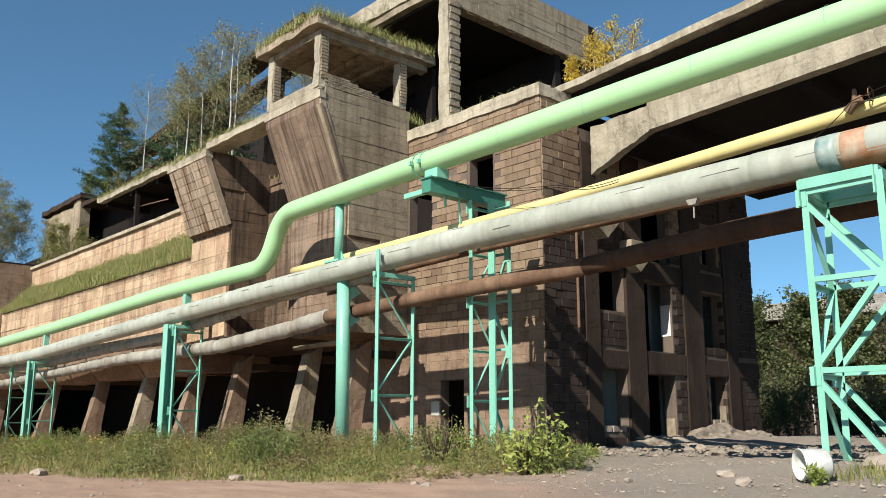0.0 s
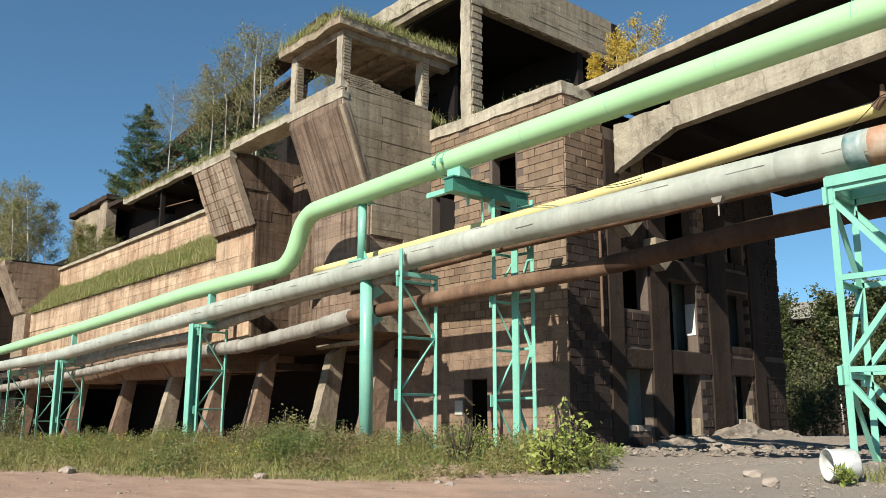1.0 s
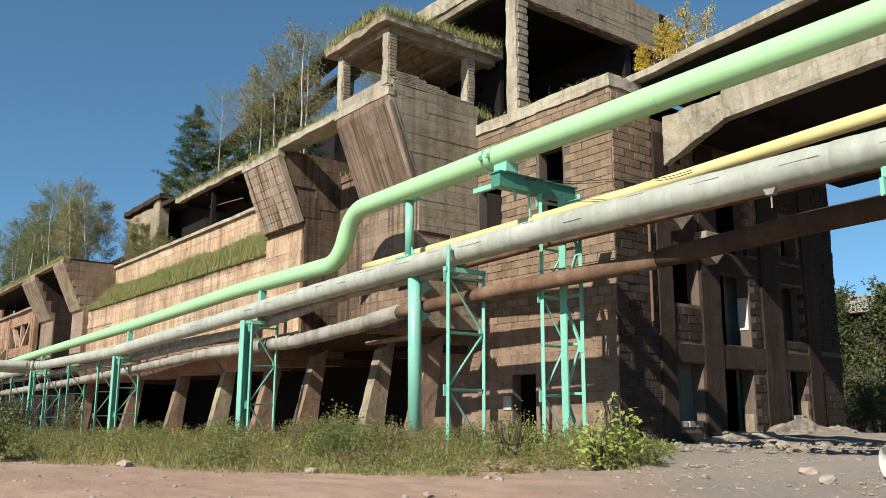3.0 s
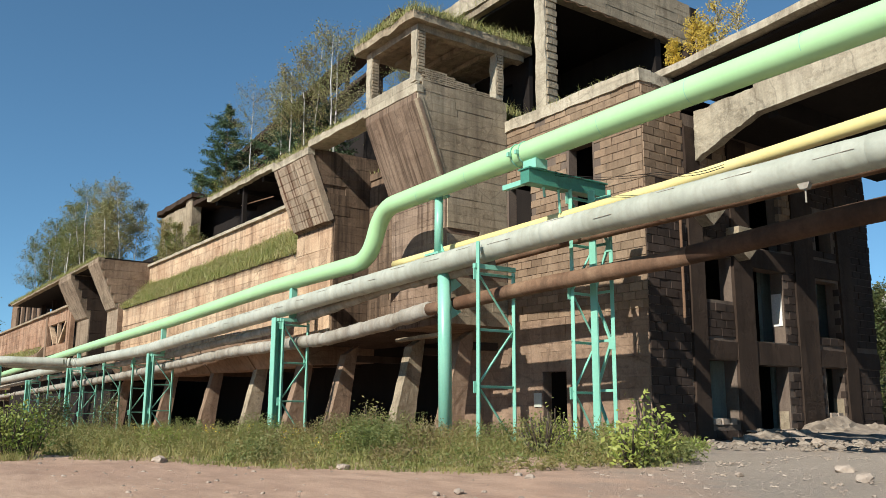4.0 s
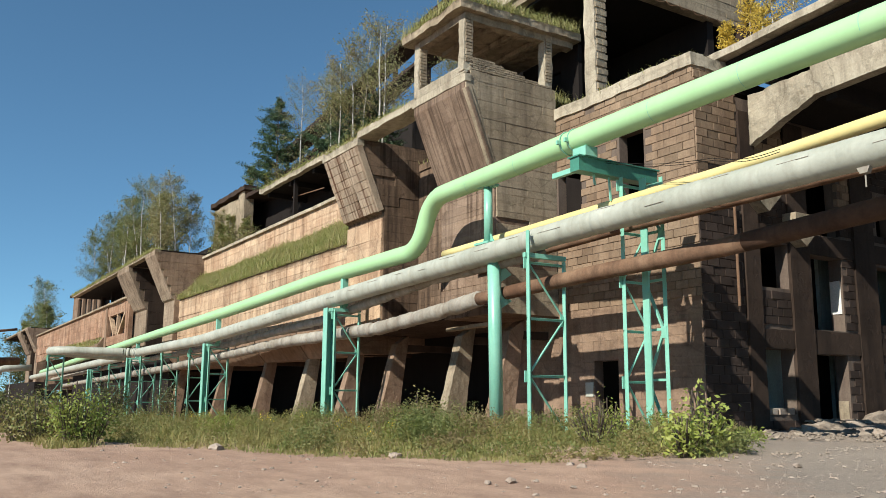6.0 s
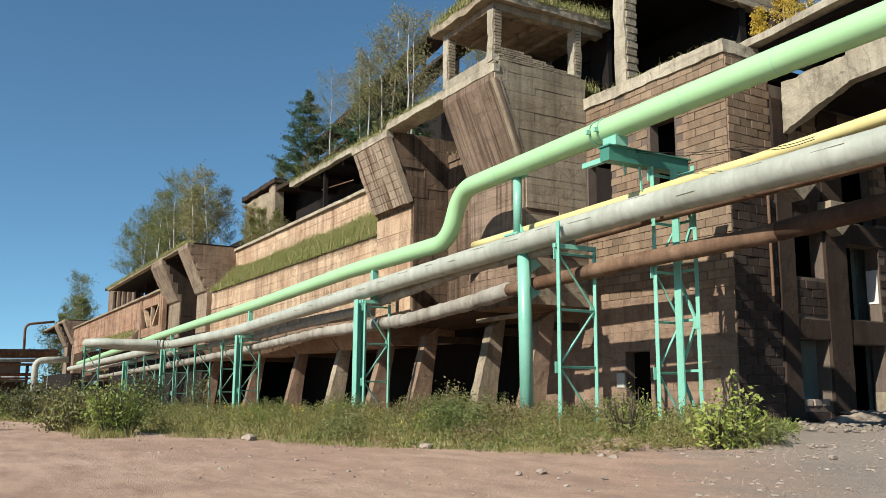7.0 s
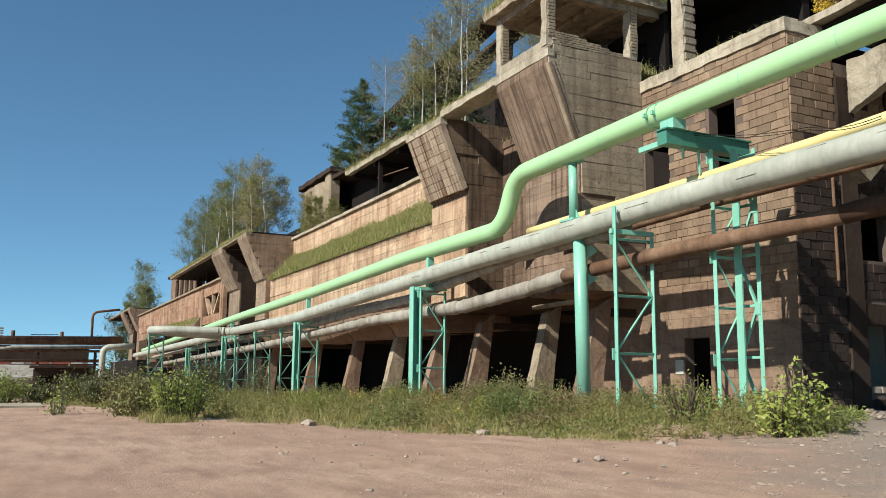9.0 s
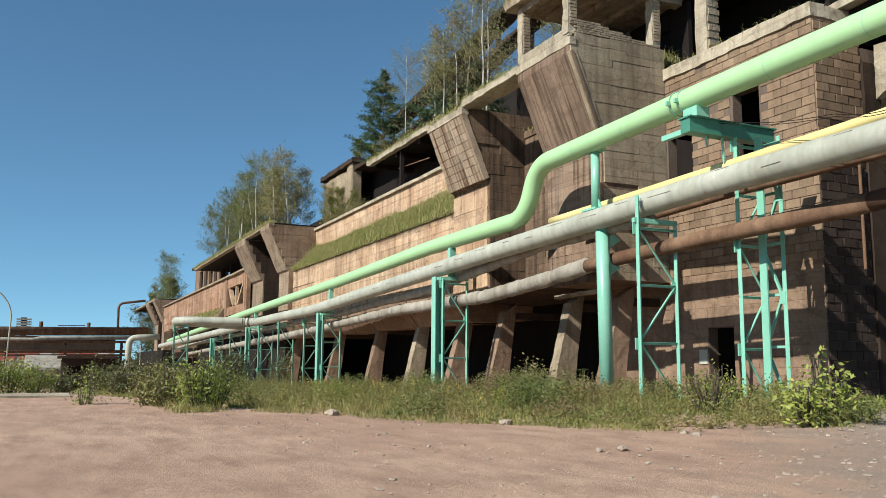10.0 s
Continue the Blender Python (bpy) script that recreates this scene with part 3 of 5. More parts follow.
under(part("hanging_rod", bar((-53.5, 21.4, 14.7), (-48.5, 21.5, 14.35), 0.06), RUST), bay)
under(part("rear_roof", rough_up(box(-66, -48, 22.0, 29, 17.0, 17.3), 0.9, 0.08, 44), DARKSHADE), bay)
head = thing("stair_head", "crumbling stair head on the bunker roof", "building", at=(-68, 23, 12.6))
under(part("front_wall", rough_up(box(-73, -66.5, 22.0, 22.6, 12.6, 17.4), 0.7, 0.12, 45), BEIGE), head)
under(part("corner_pillar", rough_up(box(-66.5, -65.0, 21.9, 22.7, 12.6, 17.7), 0.6, 0.06, 46), BEIGE), head)
under(part("roof", rough_up(box(-73.5, -64.5, 21.7, 27, 17.6, 18.0), 0.8, 0.12, 47), DARKSHADE), head)
rear = thing("rear_block", "dark sloping conveyor gallery behind the trees", "building", at=(-55, 30, 13))
under(part("roof_edge", rough_up(bar((-77, 29.8, 24.3), (-46, 29.8, 28.2), 1.6, 0.45), 1.2, 0.1, 48), DARKSHADE), rear)
under(part("floor_edge", rough_up(bar((-77, 29.8, 21.9), (-46, 29.8, 25.6), 1.4, 0.3), 1.2, 0.08, 49), DARKSHADE), rear)
for k in range(9):
    px = -76 + k * 3.6
    zz = 24.3 + (px + 77) * 0.126
    under(part("gallery_post", box(px - 0.12, px + 0.12, 29.6, 29.9, zz - 2.4, zz), DARKSHADE), rear)
for px in (-74, -66, -58, -50):
    under(part("column", box(px - 0.3, px + 0.3, 29.6, 30.1, 12, 22.0 + (px + 77) * 0.12), DARKSHADE), rear)

# second group of hoppers, far along the front
STREAKED = surface("weathered_rib_concrete", (0.27, 0.20, 0.14), (0.06, 0.04, 0.03), (0.36, 0.28, 0.20), streak=0.8, vary=0.1, cracks=0.9)
pair = thing("ore_hopper", "pair of slanting concrete hopper ribs", "hopper", at=(-78, 18, 4.3))
def rib_poly(top):
    return [(FRONT, top), (21.0, top), (21.0, 4.3), (18.5, 4.3), (18.5, 9.1), (18.3, 9.25), (FRONT, top - 0.4)]


core = under(part("right_rib", prism(rib_poly(13.2), -74.7, -71.45), STREAKED), pair)
boards_y(core, STAINED, -71.43, FRONT + 0.05, 21.0, 4.3, 13.1, 0.75, 24, lambda z: 18.5 if z < 9.2 else FRONT + (12.8 - z) * 0.46 if z < 12.8 else FRONT, (1.0, 2.2))
core = under(part("left_rib", prism(rib_poly(13.0), -86.0, -81.0), STREAKED), pair)
# rib side and recess wall are dark to carry the shade between the ribs
boards_y(core, DARKSHADE, -80.98, FRONT + 0.3, 20.4, 4.3, 12.9, 0.9, 27, lambda z: 18.6 if z < 9.2 else FRONT + 0.3 + (12.6 - z) * 0.46 if z < 12.6 else FRONT + 0.3, (1.0, 2.2))
under(part("recess_wall", rough_up(box(-81.0, -74.7, 20.4, 21.0, 4.3, 13.0), 0.8, 0.06, 52), DARKSHADE), pair)
under(part("rim_slab", rough_up(box(-112, -71.4, FRONT, FRONT + 0.5, 13.02, 13.25), 0.8, 0.05, 49), BEIGE), pair)
# black slabs and foot stand for the shade below the roof and ribs
under(part("roof_slab", box(-112, -86.0, FRONT + 0.5, 24, 13.02, 13.22), DARK), pair)
under(part("bay_roof", box(-86.0, -71.4, FRONT + 0.5, 24, 13.02, 13.22), DARK), pair)
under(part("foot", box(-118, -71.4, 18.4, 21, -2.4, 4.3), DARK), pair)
bay_two = thing("bunker_bay", "pinkish concrete bunker bay with braced window openings", "building", at=(-105, 20, 0))
holes = [(-95.6, -86.1, 7.3, 9.45)]
core = under(part("front_wall", wall_grid(holes, -152, -85.5, 6.4, 10.6, lambda a, z, s: (a, 17.9 + 0.4 * s, z)), OCHRE), bay_two)
for a, b in ((-152, -98.5),):
    boards_x(core, OCHRE, a, b, 17.88, 7.5, 10.4, 0.5, 26, (2, 5))
for p, q in (((-94.9, 9.4), (-92.4, 7.35)), ((-91.2, 9.45), (-91.2, 7.3)), ((-90.2, 7.35), (-87.4, 9.4))):
    under(part("brace", bar((p[0], 18.1, p[1]), (q[0], 18.1, q[1]), 0.42, 0.3), PINK), bay_two)
under(part("mid_post", box(-86.9, -86.1, 17.86, 18.2, 4.0, 10.55), OCHRE), bay_two)
under(part("mid_post", box(-96.6, -95.7, 17.82, 17.9, 4.0, 10.55), STAINED), bay_two)
under(part("lower_wall", rough_up(box(-152, -85.5, 19.4, 20.0, 2.0, 6.5), 1.5, 0.06, 54), BROWN), bay_two)
under(part("ledge", rough_up(prism([(17.3, 6.35), (17.3, 6.6), (17.88, 7.4), (17.88, 6.35)], -140, -97), 1.2, 0.05, 55), STAINED), bay_two)
under(part("wall_cap", rough_up(box(-152, -85.5, 17.6, 18.4, 10.6, 10.8), 1.0, 0.04, 50), BEIGE), bay_two)
# black wall inside, standing for the shade behind the openings
under(part("inner_back_wall", box(-152, -85.5, 22, 22.3, -3, 13), DARK), bay_two)
for px in (-88, -92, -97, -103, -109):
    under(part("window_post", box(px - 0.2, px + 0.2, 19.5, 19.9, 10.6, 13.0), DARKSHADE), bay_two)
shed_top = thing("roof_cabin", "ruined cabin on the bunker roof", "building", at=(-125, 21, 10.6))
under(part("front_wall", wall_grid([(-117, -114.5, 11.6, 14.6), (-121, -118, 11.6, 14.6), (-125, -122, 11.6, 14.6), (-129, -126, 11.6, 14.6)], -133, -113, 10.6, 15.3, lambda a, z, s: (a, 20 + 0.3 * s, z)), STAINED), shed_top)
under(part("roof", rough_up(box(-134, -112, 19.6, 25, 15.3, 15.6), 1.0, 0.1, 51), DARKSHADE), shed_top)
# black wall added close behind the cabin openings in place of shade
under(part("rear_wall", box(-133, -113, 20.9, 21.2, 10.6, 15.3), DARK), shed_top)
copy_thing(pair, Matrix.Translation((-78 - 84, 18, 4.3 - 0.9)))

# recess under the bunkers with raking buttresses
# dark underside: the recess shade is painted into its colour
under(part("soffit", prism([(18.2, 4.3), (18.2, 4.75), (22.6, 4.75), (22.6, 4.2)], -37.6, -28.8), DARKSHADE, label="underside darkened for shade"), bay)
for i in range(5):
    x0 = -71.4 + i * 6.76
    bm = prism([(18.3, 4.3), (18.3, 4.75), (22.6, 4.75), (22.6, 3.5), (19.05, 3.3)], x0 + 0.1, x0 + 6.7)
    under(part("chute_face", rough_up(bm, 0.8, 0.03, i), STAINED, label="brown sloping chute face"), bay)
under(part("lintel_beam", rough_up(bar((-28.3, 18.1, 3.86), (-25.4, 18.1, 3.9), 0.3, 0.13), 0.3, 0.025, 53), BEIGE), bay)
# black back wall stands for the deep shade under the bunkers
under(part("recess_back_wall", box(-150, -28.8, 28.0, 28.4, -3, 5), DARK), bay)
low_wall = under(part("lower_side_wall", box(-28.9, X_TOW, 21.06, 21.4, -0.4, 4.4), MORTAR), end_block)
for bx in (-25.9, -29.2, -34.7, -39.1, -44.5, -51.1, -59.5, -70.8, -79.0, -87.0, -97.0):
    gz = ground_z(bx, 18)
    b1 = thing("buttress", "raking concrete buttress under the bunker front", "buttress", "buttresses", at=(bx, 18.7, gz))
    top = 3.75 - 0.012 * (-25.9 - bx)
    bm = prism([(18.05, gz - 0.5), (19.15, gz - 0.5), (19.8, top + 0.42), (19.15, top)], bx - 0.27, bx + 0.27)
    under(part("shaft", rough_up(bm, 0.16, 0.03, bx), BEIGE if bx in (-44.5, -29.2) else STAINED), b1)
    # tie beam darkened likewise to sink into the shade
    under(part("tie_beam", box(bx - 0.15, bx + 0.15, 19.5, 22.6, top - 0.3, top), DARKSHADE), b1)

# gallery bridge to the right of the end wall
bridge = thing("gallery_bridge", "concrete conveyor gallery spanning from the end building", "bridge", at=(-8, 24, 10))
DR = 0.131


def skew(bm):
    for v in bm.verts:
        v.co.y -= (v.co.x - X_END) * DR
    return bm


def prism_y(poly, y0, y1):
    """A slab along y with an (x, z) outline."""
    bm = prism(poly, y0, y1)
    for v in bm.verts:
        v.co = Vector((v.co.y, v.co.x, v.co.z))
    return bm


under(part("edge_beam", rough_up(skew(box(-15.25, 14, 23.5, 23.9, 10.6, 11.6)), 0.5, 0.012, 31), PALE), bridge)
under(part("haunch", rough_up(skew(prism_y([(-17.95, 9.75), (-15.25, 10.6), (-15.25, 11.5), (-17.95, 11.5)], 23.55, 23.9)), 0.2, 0.07, 32), PALE, label="spalled concrete haunch"), bridge)
# deck and cross beams in black, the shade beneath put into their colour
under(part("deck", skew(box(-18.0, 14, 23.9, 36, 11.0, 11.3)), DARK), bridge)
for i in range(6):
    under(part("cross_beam", skew(box(-15 + i * 5, -14.6 + i * 5, 23.9, 36, 10.4, 11.0)), DARK), bridge)
under(part("roof_slab", rough_up(skew(box(-18.6, 14, 22.2, 36, 12.55, 12.8)), 0.6, 0.03, 33), PALE), bridge)
# ceiling and rear wall are black for the shade inside the gallery
under(part("gallery_ceiling", skew(box(-18.0, 14, 22.6, 30, 12.4, 12.52)), DARK, label="ceiling coloured black for shade"), bridge)
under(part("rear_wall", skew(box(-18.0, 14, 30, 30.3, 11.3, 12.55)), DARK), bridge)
for i in range(5):
    under(part("gallery_post", skew(box(-17 + i * 5, -16.6 + i * 5, 23.6, 23.9, 11.6, 12.55)), DARKSHADE), bridge)


# ---- pipes ----
def py(x, off):
    return 15.6 + off - (x + 20) * 0.02


def line(off, rows):
    return [(x, py(x, off), z) for x, z in rows]


def lapped(points, r, step=0.95, lap=0.010):
    """Points and radii of a pipe wrapped in sheets that lap over one another."""
    pts, rr = [], []
    fine = finer(points, step)
    for i, (p, q) in enumerate(zip(fine, fine[1:])):
        here = r + lap * math.sin(i * 2.4)
        for e in (0.0, 0.02, 0.5, 0.975):
            pts.append(p.lerp(q, e + 0.004 if e == 0 else e))
            rr.append(here)
    return pts + [fine[-1]], rr + [rr[-1]]


FLAKE = surface("flaking_teal_paint", (0.05, 0.19, 0.19), (0.33, 0.35, 0.31), (0.42, 0.45, 0.40), 0.5, 0.9, 0.6, 0.1, 2.5, dirt=0.15)
ORANGE = surface("rust_run_paint", (0.34, 0.13, 0.045), (0.13, 0.045, 0.02), (0.48, 0.40, 0.30), 0.7, 0.6, 0.7, 0.2, 1.6, dirt=0.2)
grey = thing("insulated_pipe", "large grey foil-wrapped pipe on steel trestles", "pipe", at=(-30, 15.8, 5.6))
main = [(16.26, 15.65, 6.23), (-7.32, 15.97, 6.17), (-17.27, 16.16, 6.15), (-28.85, 16.21, 5.81), (-35.46, 16.21, 5.58), (-55.74, 16.44, 4.88), (-73.0, 16.66, 4.85)]
loop = [(-75.5, 16.8, 4.85), (-77.0, 10.4, 4.9), (-80.5, 10.4, 4.9), (-81, 16.9, 4.7), (-150, 17.3, 4.0)]
grey_line = bent(main + loop, 1.6)
pts, rr = lapped(grey_line, 0.355, 0.95, 0.005)
under(part("pipe", tube(pts, rr, 32), GREY, smooth=True), grey)
rng = random.Random(8)
for i in range(24):
    x = -4.5 - i * 2.0 + rng.uniform(-0.3, 0.3)
    a = rng.uniform(-0.1, 0.9)
    L = rng.uniform(0.5, 1.1)
    z = float(np.interp(-x, [7, 17, 28.4, 34.9, 55.3], [6.17, 6.15, 5.81, 5.58, 4.88]))
    gy = float(np.interp(-x, [7, 17, 28.4, 34.9, 55.3], [15.97, 16.16, 16.2, 16.2, 16.44]))
    bm = tube([(x, gy - 0.366 * math.cos(a), z + 0.366 * math.sin(a)), (x - L, gy + 0.018 * L - 0.366 * math.cos(a), z + 0.366 * math.sin(a) - 0.012 * L)], 0.008, 6)
    under(part("sheet_seam", bm, OLDGREY), grey)
for x0, x1, m, lab in ((-6.62, -6.25, FLAKE, "flaking teal patch"), (-6.25, -4.9, ORANGE, "rust-streaked bare length")):
    under(part("bare_patch", tube(finer([(x0, 15.965, 6.17), (x1, 15.95, 6.17)], 0.1), 0.366, 28), m, label=lab, smooth=True), grey)
bm = prism_y([(-9.58, 5.83), (-9.3, 5.83), (-9.36, 5.7), (-9.52, 5.7)], 15.85, 15.98)
under(part("drain", bm, OLDGREY), grey)
under(part("drain_spout", tube([(-9.44, 15.92, 5.72), (-9.44, 15.92, 5.42)], 0.018, 8), OLDGREY), grey)

green = thing("green_pipe", "light green painted gas pipe with a raised bend", "pipe", at=(-30, 16.4, 7))
low = line(0.7, [(-153, 4.9), (-78, 6.16), (-52.5, 6.5), (-37.4, 6.85), (-27.9, 6.85)])
high = [(-27.0, 16.42, 8.70), (-17.3, 15.95, 8.64), (-6.0, 15.6, 8.6), (16, 15.0, 8.6)]
under(part("pipe", tube(finer(bent(low + high, 1.0), 1.2), 0.34, 36), GREEN, smooth=True), green)
for x in (-3.2, -6.1, -9.0, -12.0, -14.9, -21.0, -24.0):
    c = (x, float(np.interp(x, [-27, -17.3, -6, 16], [16.42, 15.95, 15.6, 15.0])), 8.62)
    under(part("weld_seam", tube([(x - 0.008, c[1], 8.62), (x + 0.008, c[1], 8.62)], 0.345, 36, False), TEAL), green)
for x in (-18.15, -18.5):
    ring = [(x, 15.99 + 0.352 * math.cos(a), 8.65 + 0.352 * math.sin(a)) for a in [k * math.pi / 12 for k in range(25)]]
    under(part("clamp", tube(ring, 0.016, 6), TEAL), green)
    under(part("clamp_lug", box(x - 0.04, x + 0.04, 15.53, 15.65, 8.55, 8.67), TEAL), green)

yellow = thing("yellow_pipe", "thin yellow gas pipe beside the grey one", "pipe", at=(-15, 16.5, 6.6))
yl = [(-27.45, 17.33, 6.69), (-22.27, 17.23, 6.75), (-13.88, 17.06, 6.89), (-6.42, 16.91, 7.21), (14.5, 16.49, 8.04)]
under(part("pipe", tube(finer(yl, 1.0), 0.165, 20), YELLOW, smooth=True), yellow)
vx, vy, vz = -6.2, 16.65, 7.28
valve = under(part("valve_body", tube([(vx - 0.16, vy, vz - 0.12), (vx, vy - 0.05, vz), (vx + 0.14, vy, vz + 0.06)], [0.10, 0.07, 0.10], 12), RUST, label="rusty red valve"), yellow)
under(part("valve_bonnet", tube([(vx, vy, vz), (vx, vy, vz + 0.3)], [0.07, 0.04], 10), RUST), yellow)
ring = [(vx + 0.3, vy + 0.14 * math.cos(a), vz + 0.12 + 0.14 * math.sin(a)) for a in [k * math.pi / 8 for k in range(17)]]
under(part("handwheel", tube(ring, 0.014, 6), RUST), yellow)
under(part("valve_stem", tube([(vx, vy, vz + 0.12), (vx + 0.3, vy, vz + 0.12)], 0.016, 6), RUST), yellow)


def cable(points, r=0.009):
    pts = [Vector(p) for p in points]
    out = []
    for a, b in zip(pts, pts[1:]):
        for i in range(8):
            s = i / 8
            p = a.lerp(b, s)
            p.z -= 0.12 * math.sin(math.pi * s)
            out.append(p)
    return tube(out + [pts[-1]], r, 6)


wires = thing("steel_cables", "slack black cables strung along the yellow pipe", "cable", at=(-13, 16.4, 7))
for d in (0, 0.06):
    under(part("cable", cable([(-17.6, 16.6, 8.0 - d), (-13.5, py(-13.5, 0.8), 7.05 - d), (-11.6, py(-11.6, 0.83), 6.8 - d)]), DARK), wires)
under(part("cable", cable([(-7.2, 16.1, 6.5), (-6.2, 16.5, 7.3)]), DARK), wires)
under(part("cable", cable([(-6.2, 16.5, 7.3), (2.0, py(2, 0.6), 9.0)]), DARK), wires)

under_pipe = thing("rusty_pipe", "thin rusty pipe slung under the grey one", "pipe", at=(-8, 16.3, 5.5))
under(part("pipe", tube(finer([(15.19, 17.25, 6.45), (-7.59, 17.58, 6.32), (-18.45, 17.77, 6.22), (-26.04, 17.82, 5.97)], 0.8), 0.14, 16), RUST, smooth=True), under_pipe)

second = thing("insulated_pipe", "thinner grey wrapped pipe behind the large one", "pipe", at=(-40, 16.8, 5))
pts, rr = lapped(line(0.9, [(-20.5, 5.7), (-27, 5.65), (-34, 5.13), (-36.5, 4.9), (-53, 4.44), (-75, 4.3), (-140, 3.6)]), 0.2, 0.6, 0.012)
under(part("pipe", tube(pts, rr, 20, wob=0.08), OLDGREY, smooth=True), second)

low_pipe = thing("rusty_pipe", "low rusty pipe with patchy grey wrapping", "pipe", at=(-20, 17, 4.5))
rows_low = [(16.8, 17.0, 5.95), (-9.4, 17.55, 5.36), (-14.1, 17.2, 5.0), (-18.5, 16.85, 4.85), *line(1.1, [(-24.3, 4.63), (-27.66, 4.36), (-32.1, 4.12), (-43.1, 4.12), (-69.7, 3.4), (-128.4, 2.58)])]
fine = finer(rows_low[:5], 0.6)
# right-hand length wears the darker rust, standing for the grey pipe's shade
for name, mat, run_ in (("pipe", RUST, [p for p in fine if p.x < -13]), ("sooty_pipe", SHADERUST, [p for p in fine if p.x > -13.7])):
    under(part(name, tube(run_, [float(np.interp(p.x, [-24, -14, -9.5], [0.22, 0.24, 0.26])) for p in run_], 22, wob=0.04), mat, smooth=True), low_pipe)
pts, rr = lapped(rows_low[4:], 0.28, 0.7, 0.02)
under(part("wrapped_pipe", tube(pts, rr, 22, wob=0.12), OLDGREY, smooth=True, label="grey wrapped length of pipe"), low_pipe)


# ---- steel supports ----
def lattice_side(tr, a0, a1, b0, b1, panels, w=0.06):
    """Zigzag, rungs and gusset plates between two legs a0-a1 and b0-b1."""
    a0, a1, b0, b1 = map(Vector, (a0, a1, b0, b1))
    for i in range(panels):
        s, e = i / panels, (i + 1) / panels
        p, q = (b0.lerp(b1, s), a0.lerp(a1, e)) if i % 2 == 0 else (a0.lerp(a1, s), b0.lerp(b1, e))
        across = (1, 0, 0) if abs((q - p).x) < 0.3 else (0, 1, 0)
        under(part("brace", angle_bar(p, q, w, across), TEAL), tr)
        under(part("rung", angle_bar(a0.lerp(a1, e), b0.lerp(b1, e), w, across), TEAL), tr)
        d = (b0 - a0).normalized()
        plate = bar(q - Vector((0, 0, 0.22)) , q + Vector((0, 0, 0.12)), 0.03 if abs(d.x) < 0.5 else 0.2, 0.2 if abs(d.x) < 0.5 else 0.03)
        under(part("gusset_plate", plate, TEAL), tr)


def trestle(x, y0, y1, top, column=0.0, panels=3, label="teal steel lattice trestle under the pipes"):
    g0, g1 = ground_z(x, y0) - 0.15, ground_z(x, y1) - 0.15
    tr = thing("pipe_trestle", label, "support", "pipe supports", at=(x, y0, g0))
    under(part("leg", angle_bar((x, y0, g0), (x, y0, top + (0.0 if column else 0.75)), 0.15), TEAL), tr)
    under(part("leg", angle_bar((x, y1, g1), (x, y1, top - 0.1), 0.14), TEAL), tr)
    lattice_side(tr, (x, y0, g0 + 0.2), (x, y0, top - 0.2), (x, y1, g1 + 0.2), (x, y1, top - 0.2), panels, 0.075)
    under(part("crosshead", bar((x, y0 - 0.08, top), (x, y1 + 0.12, top), 0.13, 0.14), TEAL), tr)
    if column:
        cx = x - 0.42
        c, t = column / 2, 0.03
        bm = box(cx - c, cx + c, y0 - c, y0 - c + t, g0, top + 0.1)
        under(part("column_flange", bm, TEAL), tr)
        under(part("column_flange", box(cx - c, cx + c, y0 + c - t, y0 + c, g0, top + 0.1), TEAL), tr)
        under(part("column_web", box(cx - c, cx - c + t, y0 - c + t, y0 + c - t, g0, top + 0.1), TEAL), tr)
        under(part("pipe_stool", box(cx - 0.12, cx + 0.12, py(cx, 0.7) - 0.14, py(cx, 0.7) + 0.14, top + 0.1, float(np.interp(-cx, [37, 52, 78], [6.52, 6.17, 5.83]))), TEAL), tr)
        under(part("stool_beam", box(cx - 0.1, cx + 0.1, y0, py(cx, 0.7) + 0.2, top - 0.05, top + 0.1), TEAL), tr)
    return tr


trestle(-20.1, 15.6, 17.0, 5.5)
trestle(-34.4, 15.9, 17.1, 5.05, 0.42)
trestle(-53.9, 16.28, 17.5, 4.45, 0.42)
trestle(-60.5, 16.9, 18.0, 4.35)
trestle(-66.5, 16.5, 17.7, 4.35)
trestle(-73.8, 16.6, 17.8, 4.35)
trestle(-78.5, 16.8, 17.9, 4.45, 0.42)
trestle(-88.0, 16.9, 18.0, 4.15)
trestle(-98.0, 17.0, 18.0, 3.9, 0.5)
trestle(-79.0, 10.2, 11.4, 4.5)

post = thing("round_post", "round teal steel post carrying the raised pipe", "support", at=(-22.75, 16.35, 0))
under(part("shaft", tube([(-22.68, 16.35, 0), (-22.82, 16.35, 6.35)], 0.225, 28), TEAL, smooth=True), post)
under(part("upper_shaft", tube([(-23.15, 16.36, 6.4), (-23.15, 16.36, 8.4)], 0.15, 24), TEAL, smooth=True), post)
bm = box(-23.55, -22.75, 16.05, 16.66, 6.33, 6.4)
under(part("flange", bm, TEAL), post)
under(part("stiffener", prism_y([(-23.5, 6.4), (-22.8, 6.4), (-23.02, 6.75), (-23.28, 6.75)], 16.34, 16.38), TEAL), post)
under(part("saddle", box(-23.5, -22.8, 16.15, 16.57, 8.34, 8.42), TEAL), post)
for z in (4.1, 5.0):
    under(part("gusset", prism([(16.5, z), (17.0, z + 0.32), (16.5, z + 0.7)], -22.8, -22.7), TEAL), post)

glat = thing("pipe_trestle", "tall teal lattice tower with a dark green cross beam", "support", "pipe supports", at=(-17.6, 17.2, 0))
GL = [(-17.65, 17.15), (-17.65, 18.1), (-17.0, 17.15), (-17.0, 18.1)]
for lx, ly in GL[:2] + GL[3:]:
    under(part("leg", angle_bar((lx, ly, 0.1), (lx, ly, 7.6), 0.14), TEAL), glat)
